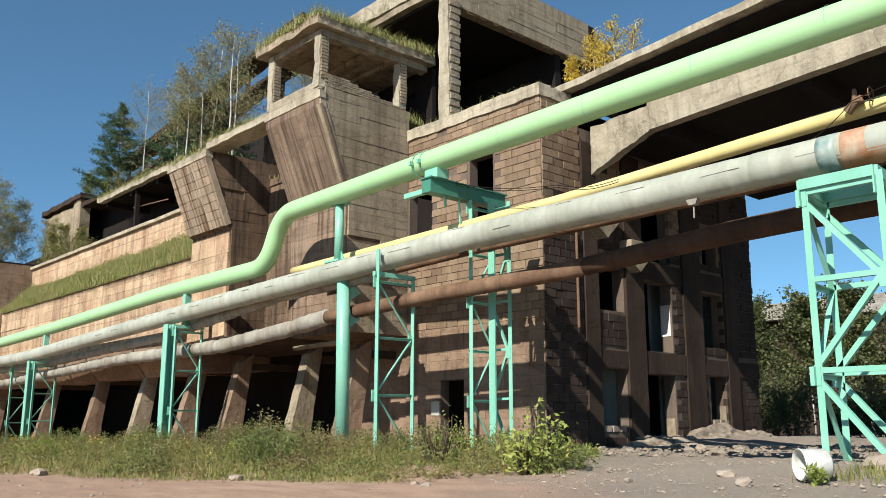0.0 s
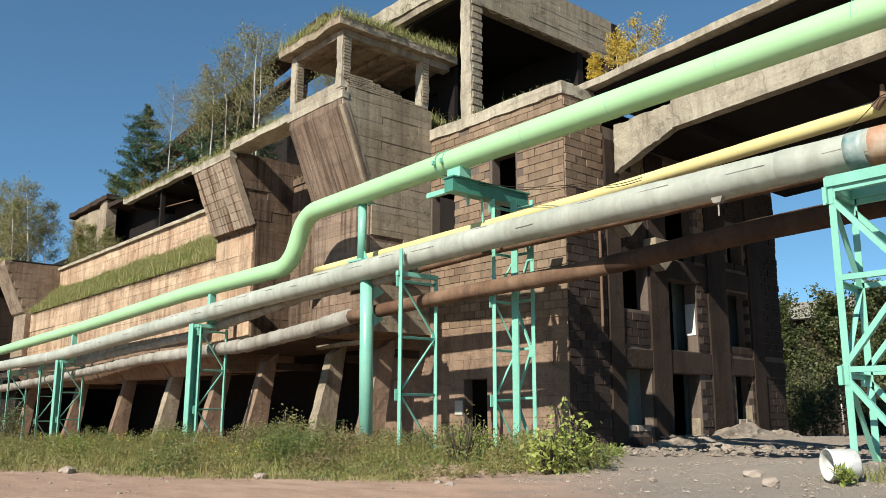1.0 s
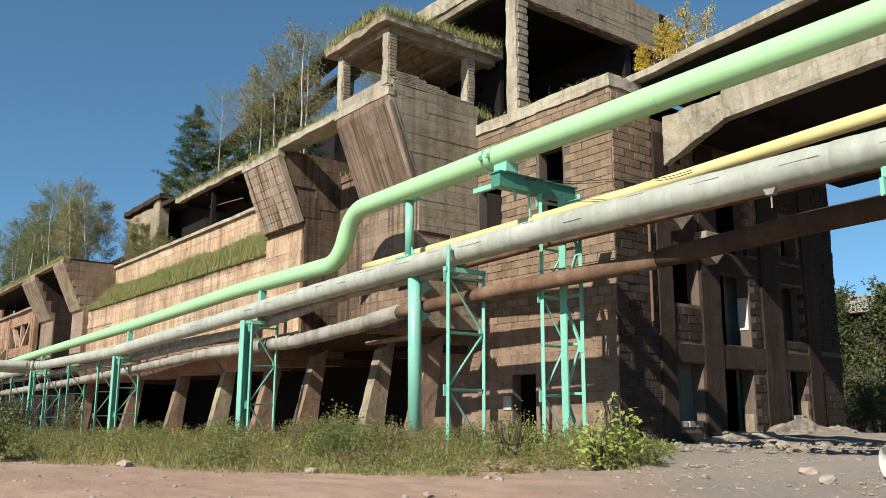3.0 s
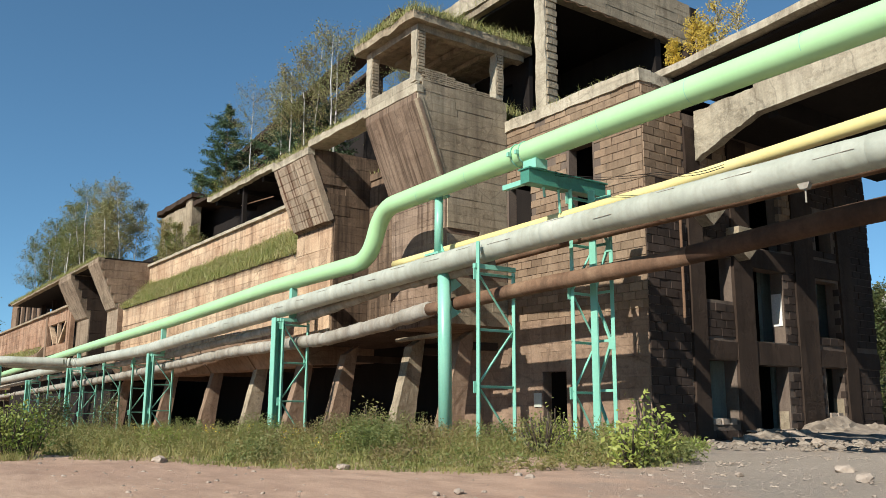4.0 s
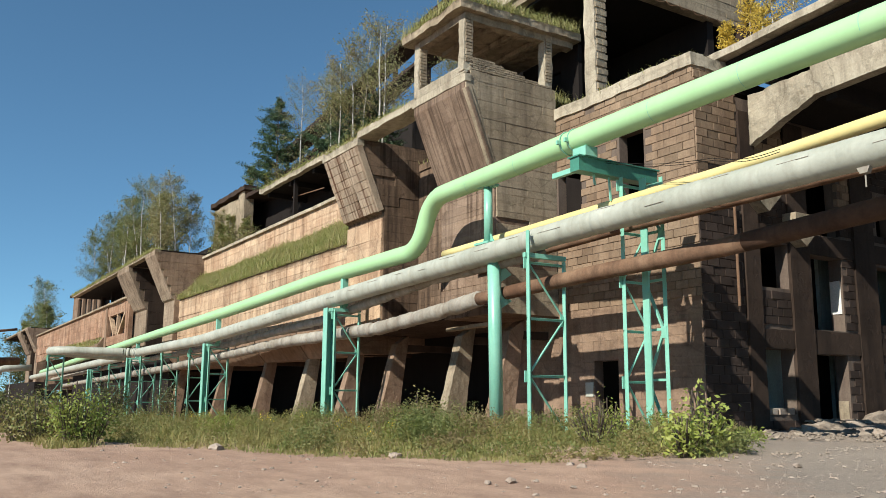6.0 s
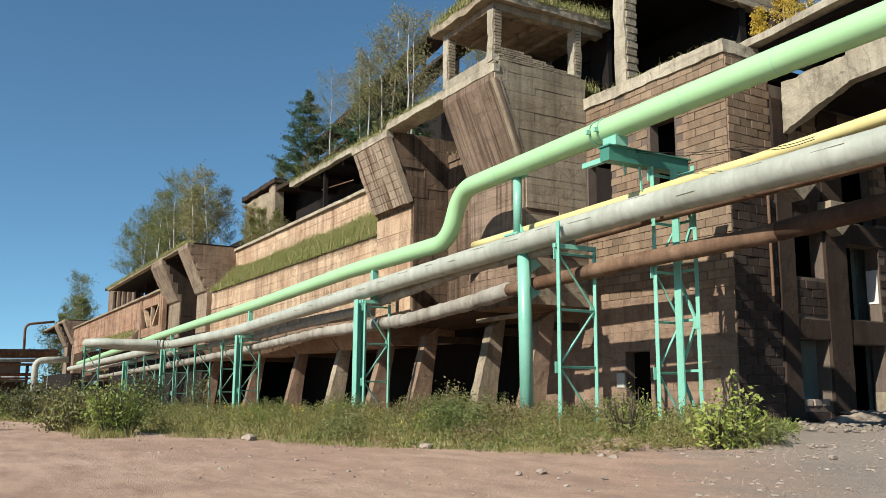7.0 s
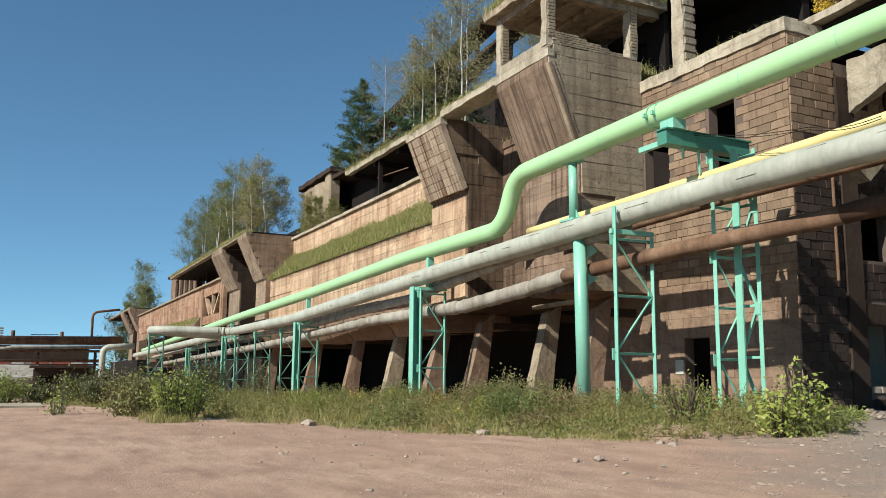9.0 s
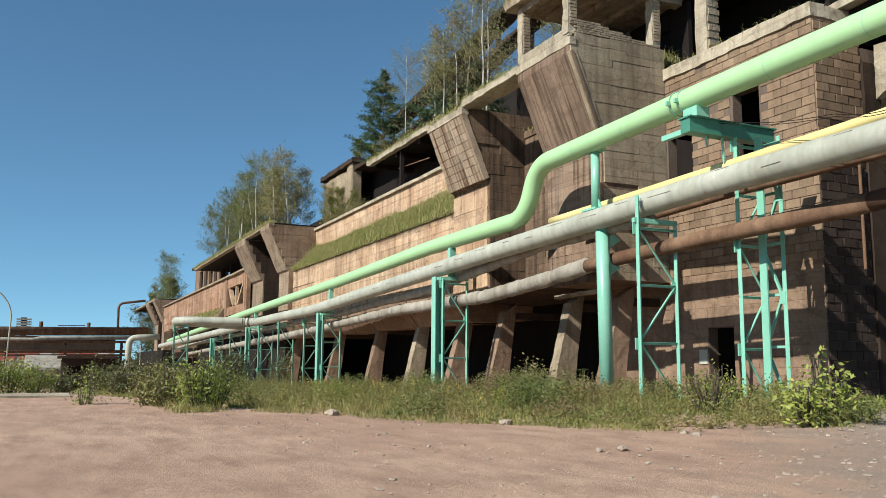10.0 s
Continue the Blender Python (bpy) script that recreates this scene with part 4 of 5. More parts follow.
under(part("wide_leg", box(-17.45, -17.2, 17.75, 17.8, 0.1, 7.6), TEAL), glat)
for a, b in ((0, 1), (1, 3)):
    lattice_side(glat, (*GL[a], 0.3), (*GL[a], 7.4), (*GL[b], 0.3), (*GL[b], 7.4), 5, 0.07)
DKGREEN = surface("dark_green_paint", (0.05, 0.22, 0.15), (0.03, 0.09, 0.06), (0.07, 0.27, 0.19), 0.45, 0.4, 1.0, 0.08)
under(part("cross_beam", box(-18.0, -17.62, 15.6, 18.7, 7.6, 8.0), DKGREEN, label="dark green box beam"), glat)
under(part("beam_flange", box(-18.06, -17.55, 15.55, 18.75, 8.0, 8.04), DKGREEN), glat)
under(part("stub_beam", box(-19.3, -18.0, 16.0, 16.15, 7.75, 7.9), TEAL), glat)
under(part("saddle", box(-18.05, -17.5, 15.75, 16.2, 8.04, 8.32), TEAL), glat)
for q, zz in ((16.3, 7.3), (16.9, 6.9), (17.4, 7.2)):
    under(part("hanger", bar((-17.8, q, 7.6), (-17.8, q + 0.05, zz), 0.05), TEAL), glat)

rt = thing("pipe_trestle", "wide pale teal lattice tower beside rubble", "support", "pipe supports", at=(-6.3, 15.9, 0.45))
RT = [(-6.85, 15.34), (-5.5, 15.32), (-7.0, 16.6), (-5.6, 16.6)]
for lx, ly in RT:
    under(part("leg", angle_bar((lx, ly, 0.3), (lx, ly, 5.5), 0.13), TEAL), rt)
for a, b in ((0, 1), (0, 2), (2, 3), (1, 3)):
    lattice_side(rt, (*RT[a], 0.35), (*RT[a], 5.3), (*RT[b], 0.35), (*RT[b], 5.3), 3, 0.1)
    under(part("top_rail", bar((*RT[a], 5.5), (*RT[b], 5.5), 0.12, 0.2), TEAL), rt)


# ---- foliage ----
def foliage(name, col_a, col_b, col_c, glow=0.35):
    m = bpy.data.materials.new(name)
    m.use_nodes = True
    nt = m.node_tree
    b = nt.nodes["Principled BSDF"]
    b.inputs["Roughness"].default_value = 0.6
    geo = nt.nodes.new("ShaderNodeNewGeometry")
    pos = geo.outputs["Position"]
    patch = ramp(nt, tex_noise(nt, pos, 0.8, 3, 0.5), 0.35, 0.65)
    c = mix(nt, geo.outputs["Random Per Island"], col_a, col_b)
    c = mix(nt, patch, c, mix(nt, geo.outputs["Random Per Island"], col_b, col_c))
    nt.links.new(c, b.inputs["Base Color"])
    tr = nt.nodes.new("ShaderNodeBsdfTranslucent")
    nt.links.new(c, tr.inputs["Color"])
    ms = nt.nodes.new("ShaderNodeMixShader")
    ms.inputs[0].default_value = glow
    nt.links.new(b.outputs[0], ms.inputs[1])
    nt.links.new(tr.outputs[0], ms.inputs[2])
    nt.links.new(ms.outputs[0], nt.nodes["Material Output"].inputs["Surface"])
    return m


GRASS = foliage("grass", (0.13, 0.17, 0.04), (0.25, 0.235, 0.07), (0.36, 0.29, 0.13))
DRYGRASS = foliage("ledge_grass", (0.20, 0.24, 0.06), (0.30, 0.30, 0.10), (0.36, 0.31, 0.15))
WEED = foliage("weeds", (0.095, 0.145, 0.032), (0.19, 0.19, 0.055), (0.29, 0.21, 0.09))
MAPLELEAF = foliage("maple_leaves", (0.20, 0.26, 0.045), (0.31, 0.36, 0.075), (0.38, 0.37, 0.10))
BUSHLEAF = foliage("bush_leaves", (0.12, 0.185, 0.03), (0.21, 0.265, 0.05), (0.30, 0.30, 0.08))
DRYWEED = foliage("dried_weeds", (0.15, 0.11, 0.05), (0.24, 0.18, 0.085), (0.20, 0.19, 0.07))
OLIVELEAF = foliage("olive_leaves", (0.085, 0.12, 0.03), (0.15, 0.17, 0.05), (0.22, 0.20, 0.075))
BIRCHLEAF = foliage("birch_leaves", (0.17, 0.19, 0.06), (0.25, 0.24, 0.10), (0.30, 0.23, 0.12))
YELLOWLEAF = foliage("yellow_leaves", (0.55, 0.38, 0.04), (0.65, 0.48, 0.08), (0.50, 0.40, 0.10))
NEEDLE = foliage("needles", (0.022, 0.058, 0.020), (0.042, 0.088, 0.028), (0.07, 0.10, 0.04), 0.15)
DARKLEAF = foliage("background_leaves", (0.04, 0.065, 0.02), (0.08, 0.10, 0.03), (0.16, 0.14, 0.05))
FLOWER = foliage("goldenrod", (0.65, 0.48, 0.04), (0.7, 0.55, 0.06), (0.6, 0.45, 0.05))
BARK = surface("bark", (0.10, 0.075, 0.055), (0.04, 0.03, 0.025), (0.17, 0.14, 0.11))
BIRCHBARK = surface("birch_bark", (0.55, 0.53, 0.48), (0.10, 0.09, 0.08), (0.65, 0.63, 0.58), streak=0.3, patch=3.0)


class Cloud:
    """Collects many small leaves or blades into one mesh."""

    def __init__(self, seed):
        self.v, self.f, self.rng = [], [], random.Random(seed)

    def leaf(self, p, size, narrow=0.55, droop=0.0):
        r = self.rng
        d = Vector((r.gauss(0, 1), r.gauss(0, 1), r.gauss(0, 0.7) - droop)).normalized()
        s = d.cross(Vector((r.gauss(0, 1), r.gauss(0, 1), r.gauss(0, 1)))).normalized() * size * narrow / 2
        n = len(self.v)
        p = Vector(p)
        self.v += [p, p + d * size * 0.5 + s, p + d * size, p + d * size * 0.5 - s]
        self.f.append((n, n + 1, n + 2, n + 3))

    def blade(self, p, h, w, lean):
        r = self.rng
        a = r.uniform(0, 2 * math.pi)
        d = Vector((math.cos(a), math.sin(a), 0))
        b = r.uniform(0, 2 * math.pi)
        s = Vector((math.cos(b), math.sin(b), 0)) * w / 2
        p = Vector(p)
        n = len(self.v)
        m = p + d * lean * h * 0.3 + Vector((0, 0, h * 0.6))
        t = p + d * lean * h + Vector((0, 0, h * (1 - 0.3 * lean)))
        self.v += [p - s, p + s, m - s * 0.7, m + s * 0.7, t]
        self.f += [(n, n + 1, n + 3, n + 2), (n + 2, n + 3, n + 4)]

    def stem(self, p, q, w):
        p, q = Vector(p), Vector(q)
        for s in (Vector((w / 2, 0, 0)), Vector((0, w / 2, 0))):
            n = len(self.v)
            self.v += [p - s, p + s, q + s * 0.4, q - s * 0.4]
            self.f.append((n, n + 1, n + 2, n + 3))

    def make(self, name, material, parent=None):
        me = bpy.data.meshes.new(name)
        me.from_pydata(self.v, [], self.f)
        me.materials.append(material)
        ob = new(name, me)
        return under(ob, parent) if parent is not None else ob


def tufts(name, label, material, spots, seed, tall=(0.25, 0.6), blades=9, spread=0.12, width=0.018):
    c = Cloud(seed)
    r = c.rng
    for x, y, z, k in spots:
        h0 = r.uniform(*tall) * k
        for _ in range(blades):
            c.blade((x + r.gauss(0, spread), y + r.gauss(0, spread), z - 0.03), h0 * r.uniform(0.5, 1.15), width, r.uniform(0.15, 1.1))
    return tagged(c.make(name, material), label, "grass", kind="stuff")


EDGE_X = [-72, -45, -30, -24, -20.5, -18.6, -16.3, -13, -11, -9.6, -9.2]
EDGE_Y = [1.0, 2.5, 4.5, 4.6, 5.0, 6.2, 7.0, 8.4, 9.0, 9.6, 11.4]


def verge(n, seed, bias=1.5, far=17.6, lo=-72, hi=-9.3, grow=0.0):
    r = random.Random(seed)
    out = []
    while len(out) < n:
        x = hi - (hi - lo) * r.random() ** 1.45
        e = float(np.interp(x, EDGE_X, EDGE_Y)) + 0.5 * noise.noise(Vector((x * 0.8, seed, 0)))
        y = e + (far - e) * r.random() ** bias
        if x > -9.3 - (y - 11) * 0.68:
            continue
        k = 0.72 + 0.75 * noise.noise(Vector((x * 0.42, y * 0.42, 9))) + grow * min(1.0, (y - e) / 3)
        k *= (0.4 + 0.5 * smooth_step(0.0, 2.5, y - e)) * (1 - 0.4 * smooth_step(-18, -13, x))
        if k > 0.2:
            out.append((x, y, ground_z(x, y), k))
    return out


tufts("verge_grass", "thick green and yellowing verge grass under the pipes", GRASS, verge(8500, 1), 1, (0.22, 0.55), 10, 0.14, 0.022)


tufts("seed_grass", "pale seeding grass stems in the verge", DRYGRASS, verge(900, 3, 1.0, lo=-60), 4, (0.5, 0.95), 6, 0.10, 0.013)


def weeds(name, label, material, spots, seed, tall, leaves, size, top=None):
    c, d = Cloud(seed), Cloud(seed + 1)
    r = c.rng
    for x, y, z, k in spots:
        h = r.uniform(*tall) * k
        q = Vector((x + r.gauss(0, 0.12), y + r.gauss(0, 0.12), z + h))
        c.stem((x, y, z - 0.05), q, 0.012)
        for i in range(leaves):
            s = r.uniform(0.15, 1.0)
            p = Vector((x, y, z)).lerp(q, s)
            c.leaf(p + Vector((r.gauss(0, 0.05), r.gauss(0, 0.05), 0)), size * r.uniform(0.6, 1.2), 0.35, -0.3)
        if top and r.random() < 0.55:
            for i in range(16):
                d.leaf(q + Vector((r.gauss(0, 0.05), r.gauss(0, 0.05), r.uniform(-0.15, 0.05))), 0.038, 0.8)
    ob = tagged(c.make(name, material), label, "weeds", kind="stuff")
    if top:
        tagged(d.make("weed_flowers", top), "yellow flower heads on the tall weeds", "flowers", kind="stuff")
    return ob


weeds("tall_weeds", "tall leafy weeds in the verge", WEED, verge(3000, 5, 0.9, grow=0.25), 5, (0.35, 0.85), 30, 0.075)
r4 = random.Random(44)
for label, mat, n, tall in (("dark leafy nettle clumps in the verge", OLIVELEAF, 26, (0.7, 1.15)), ("yellowing weed clumps in the verge", BUSHLEAF, 20, (0.45, 0.8)), ("brown dried weed clumps in the verge", DRYWEED, 18, (0.6, 1.05))):
    clump = []
    for cx, cy, cz, ck in r4.sample(verge(400, 45 + n, 0.8, lo=-60), n):
        for _ in range(26):
            x, y = r4.gauss(cx, 0.28), r4.gauss(cy + 0.4, 0.28)
            clump.append((x, y, ground_z(x, y), min(1.0, ck + 0.25) * (1 - 0.4 * smooth_step(-18, -13, x))))
    weeds("weed_clumps", label, mat, clump, 46 + n, tall, 34, 0.085)
r5 = random.Random(77)
patch_spots = []
for cx, cy, n in ((-20.5, 8.2, 9), (-25.5, 9.5, 5), (-31, 9, 9), (-17.2, 9.8, 5), (-36, 11, 4)):
    for _ in range(n):
        x, y = r5.gauss(cx, 0.9), r5.gauss(cy, 0.7)
        patch_spots.append((x, y, ground_z(x, y), 0.85))
weeds("goldenrod", "yellow-flowering goldenrod stems in the verge", WEED, patch_spots, 15, (0.5, 0.85), 18, 0.09, FLOWER)


def bush(name, label, x, y, z, h, w, stems, leaves, size, material, seed, group="", droop=0.2):
    r = random.Random(seed)
    t = thing(name, label, "bush", group, at=(x, y, z))
    wood, c = bmesh.new(), Cloud(seed)
    for _ in range(stems):
        a, k = r.uniform(0, 2 * math.pi), math.sqrt(r.random())
        tip = Vector((x + math.cos(a) * w * k * 0.6, y + math.sin(a) * w * k * 0.6, z + h * r.uniform(0.6, 1.0) * (1.05 - 0.45 * k * k)))
        b0 = Vector((x + math.cos(a) * w * k * 0.15, y + math.sin(a) * w * k * 0.15, z - 0.08))
        add_bar(wood, b0, tip, 0.018)
        for _ in range(leaves):
            s = r.random() ** 0.7
            p = b0.lerp(tip, 0.12 + 0.9 * s)
            c.leaf(p + Vector((r.gauss(0, 1), r.gauss(0, 1), r.gauss(0, 0.7))) * (0.08 + 0.1 * h * (1 - s * 0.4)), size * r.uniform(0.6, 1.25), 0.5, droop)
    under(part("brushwood", wood, BARK), t)
    c.make("foliage", material, t)
    return t


bush("shrub", "bright green maple shrub at the verge end", -10.2, 11.6, ground_z(-10.2, 11.6), 1.1, 0.75, 18, 34, 0.11, MAPLELEAF, 21)
bush("shrub", "bright green maple shrub at the verge end", -9.9, 10.9, ground_z(-9.9, 10.9), 0.75, 0.5, 12, 34, 0.11, MAPLELEAF, 22)
bush("shrub", "yellow-green shrub in the verge", -14.6, 13.6, ground_z(-14.6, 13.6), 1.0, 0.75, 16, 38, 0.09, MAPLELEAF, 23)
bush("shrub", "brown going-to-seed shrub by the lattice tower", -13.9, 12.6, ground_z(-13.9, 12.6), 0.95, 0.9, 24, 30, 0.08, WEED, 24)
bush("shrub", "brown going-to-seed shrub by the lattice tower", -16.6, 14.8, ground_z(-16.6, 14.8), 0.9, 0.8, 22, 36, 0.10, WEED, 25)
bush("shrub", "grey seeding shrub against a buttress", -24.5, 14.5, ground_z(-24.5, 14.5), 1.5, 0.8, 20, 40, 0.09, WEED, 26)
bush("shrub", "round-leaved green shrub at the yard edge", -22.0, 3.5, 0.04, 1.5, 0.85, 32, 44, 0.10, BUSHLEAF, 27)
bush("shrub", "round-leaved green shrub at the yard edge", -22.9, 4.1, 0.04, 1.25, 0.8, 24, 40, 0.10, BUSHLEAF, 28)
for i, (bx, by, bh) in enumerate(((-23.8, 3.0, 1.15), (-24.9, 2.7, 1.25), (-25.6, 3.3, 1.4))):
    bush("shrub", "reddish-brown seeding shrub at the yard edge", bx, by, ground_z(bx, by), bh, 1.1, 30, 40, 0.10, WEED, 30 + i, "yard shrubs")
bush("shrub", "thin young poplar shoots in the yard", -27.0, 1.2, -0.02, 1.3, 0.5, 9, 26, 0.10, BUSHLEAF, 40)
bush("shrub", "small shoots on bare ground", -26.0, 1.0, 0.0, 0.5, 0.4, 8, 20, 0.08, BUSHLEAF, 41)
for i, (bx, by, bh) in enumerate(((-46, -1.5, 2.0), (-48, -0.4, 1.7), (-44, -2.6, 2.2), (-52, 1.0, 1.6), (-45, 3.5, 1.8), (-50, 4.5, 2.2), (-43, 5.5, 2.0), (-41, 8.0, 2.3), (-57, 3.0, 2.0))):
    bush("shrub", "dense green thicket beyond the yard", bx, by, ground_z(bx, by), bh, 1.9, 34, 38, 0.16, BUSHLEAF if i < 3 else DARKLEAF, 50 + i, "thicket")
bush("shrub", "climbing green shoots on a trestle", -60.5, 15.5, ground_z(-60.5, 15.5), 3.2, 1.6, 26, 40, 0.16, DARKLEAF, 63)

tufts("yard_grass", "sparse low grass on the yard edge", GRASS,
      [(x, y, ground_z(x, y), 0.6) for x, y in [(random.Random(i).uniform(-25.0, -20.5), random.Random(i + 999).uniform(2.8, 3.9)) for i in range(160)]] +
      [(x, y, ground_z(x, y), 0.5) for x, y in [(random.Random(i + 5).uniform(-5.5, -2.5), random.Random(i + 77).uniform(11.4, 15)) for i in range(120)]], 3)

for bx, bh in ((-61.5, 1.6), (-64.0, 2.4), (-67.2, 2.6), (-70.0, 2.0)):
    bush("roof_shrub", "bushy growth in front of the ruined stair head", bx, 21.5, 12.6, bh, 1.5, 26, 40, 0.13, WEED, int(-bx * 10), "roof shrubs")

# grass on the ledge and on the roofs
under(part("soil_bank", prism([(18.85, 9.05), (18.85, 9.15), (20.75, 11.0), (20.75, 9.05)], -71.3, -37.7), BARK, label="earth bank on the ledge"), bay)
r6 = random.Random(6)
spots = []
for _ in range(6500):
    x, y = r6.uniform(-71, -37.7), 18.82 + 1.9 * r6.random() ** 1.3
    spots.append((x, y, 9.1 + (y - 18.85) * 0.98, 0.8 + 0.5 * noise.noise(Vector((x * 0.35, y, 2)))))
tufts("ledge_grass", "long pale grass covering the bunker ledge", DRYGRASS, spots, 7, (0.35, 0.85), 12, 0.17, 0.024)
spots = []
for _ in range(2600):
    x, y = r6.uniform(-29.3, -24.8), r6.uniform(16.3, 22.1)
    near = min(abs(x + 24.8), abs(y - 16.3))
    if near < 0.9 or r6.random() < 0.45:
        spots.append((x, y, 16.0, 0.9))
tufts("roof_grass", "long grass growing on the lookout roof", DRYGRASS, spots, 8, (0.35, 0.75), 9, 0.12, 0.024)
spots = [(r6.uniform(-30, -25.5), r6.uniform(21.5, 23), 18.75, 1.0) for _ in range(350)]
spots += [(r6.uniform(-24.9, -18.3), 21.15 + abs(r6.gauss(0, 0.25)), 12.45, 0.35 + 0.4 * r6.random()) for _ in range(170)]
spots += [(r6.uniform(-26.5, -25.0), r6.uniform(20.9, 21.6), 13.0, 0.9) for _ in range(80)]
tufts("terrace_grass", "tufts of grass on the terrace edge", DRYGRASS, spots, 9, (0.3, 0.75), 9, 0.12, 0.022)
spots = [(r6.uniform(-37.5, -34.1), FRONT + abs(r6.gauss(0, 0.5)), 13.0, 0.5) for _ in range(300)]
spots += [(r6.uniform(-34, -29), FRONT + 0.6 * r6.random(), 13.3, 0.4) for _ in range(260)]
spots += [(r6.uniform(-57.8, -44), 20.6 + abs(r6.gauss(0, 0.5)), 15.98, 0.55) for _ in range(800)]
spots += [(r6.uniform(-112, -71.4), FRONT + min(0.48, abs(r6.gauss(0, 0.3))), 13.22, 0.9) for _ in range(1600)]
spots += [(r6.uniform(-34, -29), 20.1 + abs(r6.gauss(0, 0.2)), 12.15, 0.6) for _ in range(120)]
spots += [(x, 17.3 + 0.55 * q, 6.6 + 0.8 * q, 1.5 - abs(x + 116) / 26) for x, q in [(r6.uniform(-136, -97.5), r6.random()) for _ in range(700)]]
tufts("slab_grass", "grass fringe along the bunker roof slabs", DRYGRASS, spots, 10, (0.2, 0.5), 8, 0.15, 0.03)


# ---- trees ----
def birch(x, y, z, h, seed, material=None, name="birch_tree", label="slender young birch with thinning leaves", thin=1.0, size=0.10, low=0.22):
    r = random.Random(seed)
    t = thing(name, label, "tree", "roof trees", at=(x, y, z))
    lean = Vector((r.gauss(0, 0.05), r.gauss(0, 0.05), 1))
    spine = [Vector((x, y, z - 0.1)) + lean * h * s + Vector((r.gauss(0, 0.04), r.gauss(0, 0.04), 0)) * h * 0.25 * s for s in (0, 0.2, 0.4, 0.6, 0.8, 1.0)]
    under(part("trunk", tube(spine, [0.036 * h / 6 * (1.15 - s) + 0.008 for s in (0, 0.2, 0.4, 0.6, 0.8, 1.0)], 8), BIRCHBARK, smooth=True), t)
    limbs, c = bmesh.new(), Cloud(seed)
    for i in range(int(30 * thin) + 12):
        s = low + (0.98 - low) * r.random()
        k = min(4, int(s * 5))
        p = spine[k].lerp(spine[k + 1], s * 5 - k)
        a = r.uniform(0, 2 * math.pi)
        L = h * (0.12 + 0.20 * (1 - s)) * r.uniform(0.6, 1.2)
        q = p + Vector((math.cos(a) * L, math.sin(a) * L, L * r.uniform(0.5, 1.1)))
        add_bar(limbs, p, q, 0.014)
        for _ in range(int(75 * thin)):
            m = p.lerp(q, r.uniform(0.25, 1.1))
            c.leaf(m + Vector((r.gauss(0, 0.16), r.gauss(0, 0.16), r.gauss(0, 0.16))) * (h / 6), size * r.uniform(0.6, 1.2), 0.65, 0.3)
    under(part("boughwork", limbs, BARK), t)
    c.make("crown", material or BIRCHLEAF, t)
    return t


def conifer(x, y, z, h, w, seed, label="dark green young spruce"):
    r = random.Random(seed)
    t = thing("spruce_tree", label, "tree", "roof trees", at=(x, y, z))
    under(part("trunk", tube([(x, y, z - 0.1), (x, y, z + h)], [0.07, 0.01], 8), BARK), t)
    limbs, c = bmesh.new(), Cloud(seed)
    levels = int(h * 4.2)
    for i in range(levels):
        s = (i + r.random()) / levels
        zz = z + h * (0.06 + 0.92 * s)
        L = w * (1 - s) ** 0.6 * r.uniform(0.55, 1.1) + 0.08
        for k in range(6):
            a = r.uniform(0, 2 * math.pi)
            ll = L * r.uniform(0.6, 1.15)
            p = Vector((x, y, zz))
            q = p + Vector((math.cos(a) * ll, math.sin(a) * ll, ll * r.uniform(0.05, 0.4)))
            add_bar(limbs, p, q, 0.015)
            for _ in range(int(18 + 60 * ll)):
                m = p.lerp(q, r.uniform(0.2, 1.05))
                c.leaf(m + Vector((r.gauss(0, 0.07), r.gauss(0, 0.07), r.gauss(0, 0.06))), r.uniform(0.14, 0.28), 0.22, -0.1)
    under(part("boughwork", limbs, BARK), t)
    c.make("crown", NEEDLE, t)
    return t


conifer(-57.6, 21.7, 15.95, 7.2, 3.0, 100)
conifer(-49.8, 22.9, 15.95, 5.4, 2.9, 101, "broad dark green young pine")
conifer(-37.8, 19.2, 13.3, 3.6, 2.2, 104, "broad dark green young pine")
for i, (tx, ty, tz, th) in enumerate(((-55.1, 22.5, 15.95, 7.6), (-53.1, 24.2, 15.95, 6.6), (-49.2, 22.2, 15.95, 6.4), (-37.2, 18.4, 13.0, 6.4), (-35.6, 18.8, 13.0, 6.8),
                                      (-34.4, 18.0, 13.0, 6.0), (-36.9, 17.9, 13.0, 5.6), (-34.6, 21.8, 13.25, 5.8), (-33.2, 21.8, 13.25, 5.2), (-47.5, 25.2, 15.95, 7.0), (-37.3, 17.3, 13.0, 5.0))):
    birch(tx, ty, tz, th, 110 + i, thin=0.75 if i % 2 else 0.95)
for i, (tx, ty, tz, th) in enumerate(((-56.2, 21.3, 15.96, 2.2), (-52.5, 21.7, 15.96, 1.8), (-36.6, 17.8, 13.0, 1.6), (-35.0, 21.9, 13.25, 3.2), (-33.6, 21.9, 13.25, 3.2), (-57.6, 21.2, 15.96, 1.5), (-34.6, 17.7, 13.0, 1.5))):
    bush("roof_shrub", "low mixed shrub on the bunker roof", tx, ty, tz, th, 1.2, 16, 40, 0.13, BUSHLEAF if i in (5,) else WEED, 130 + i, "roof shrubs")
for i, (tx, ty, tz, th) in enumerate(((-63.5, 21.7, 12.6, 2.4), (-67.5, 21.6, 12.6, 3.4), (-70.5, 21.7, 12.6, 4.2), (-69.0, 21.4, 12.6, 2.8), (-67.6, 23.4, 17.9, 2.6))):
    birch(tx, ty, tz, th, 140 + i, WEED, thin=1.0, label="bushy self-sown birch on the bunker roof")
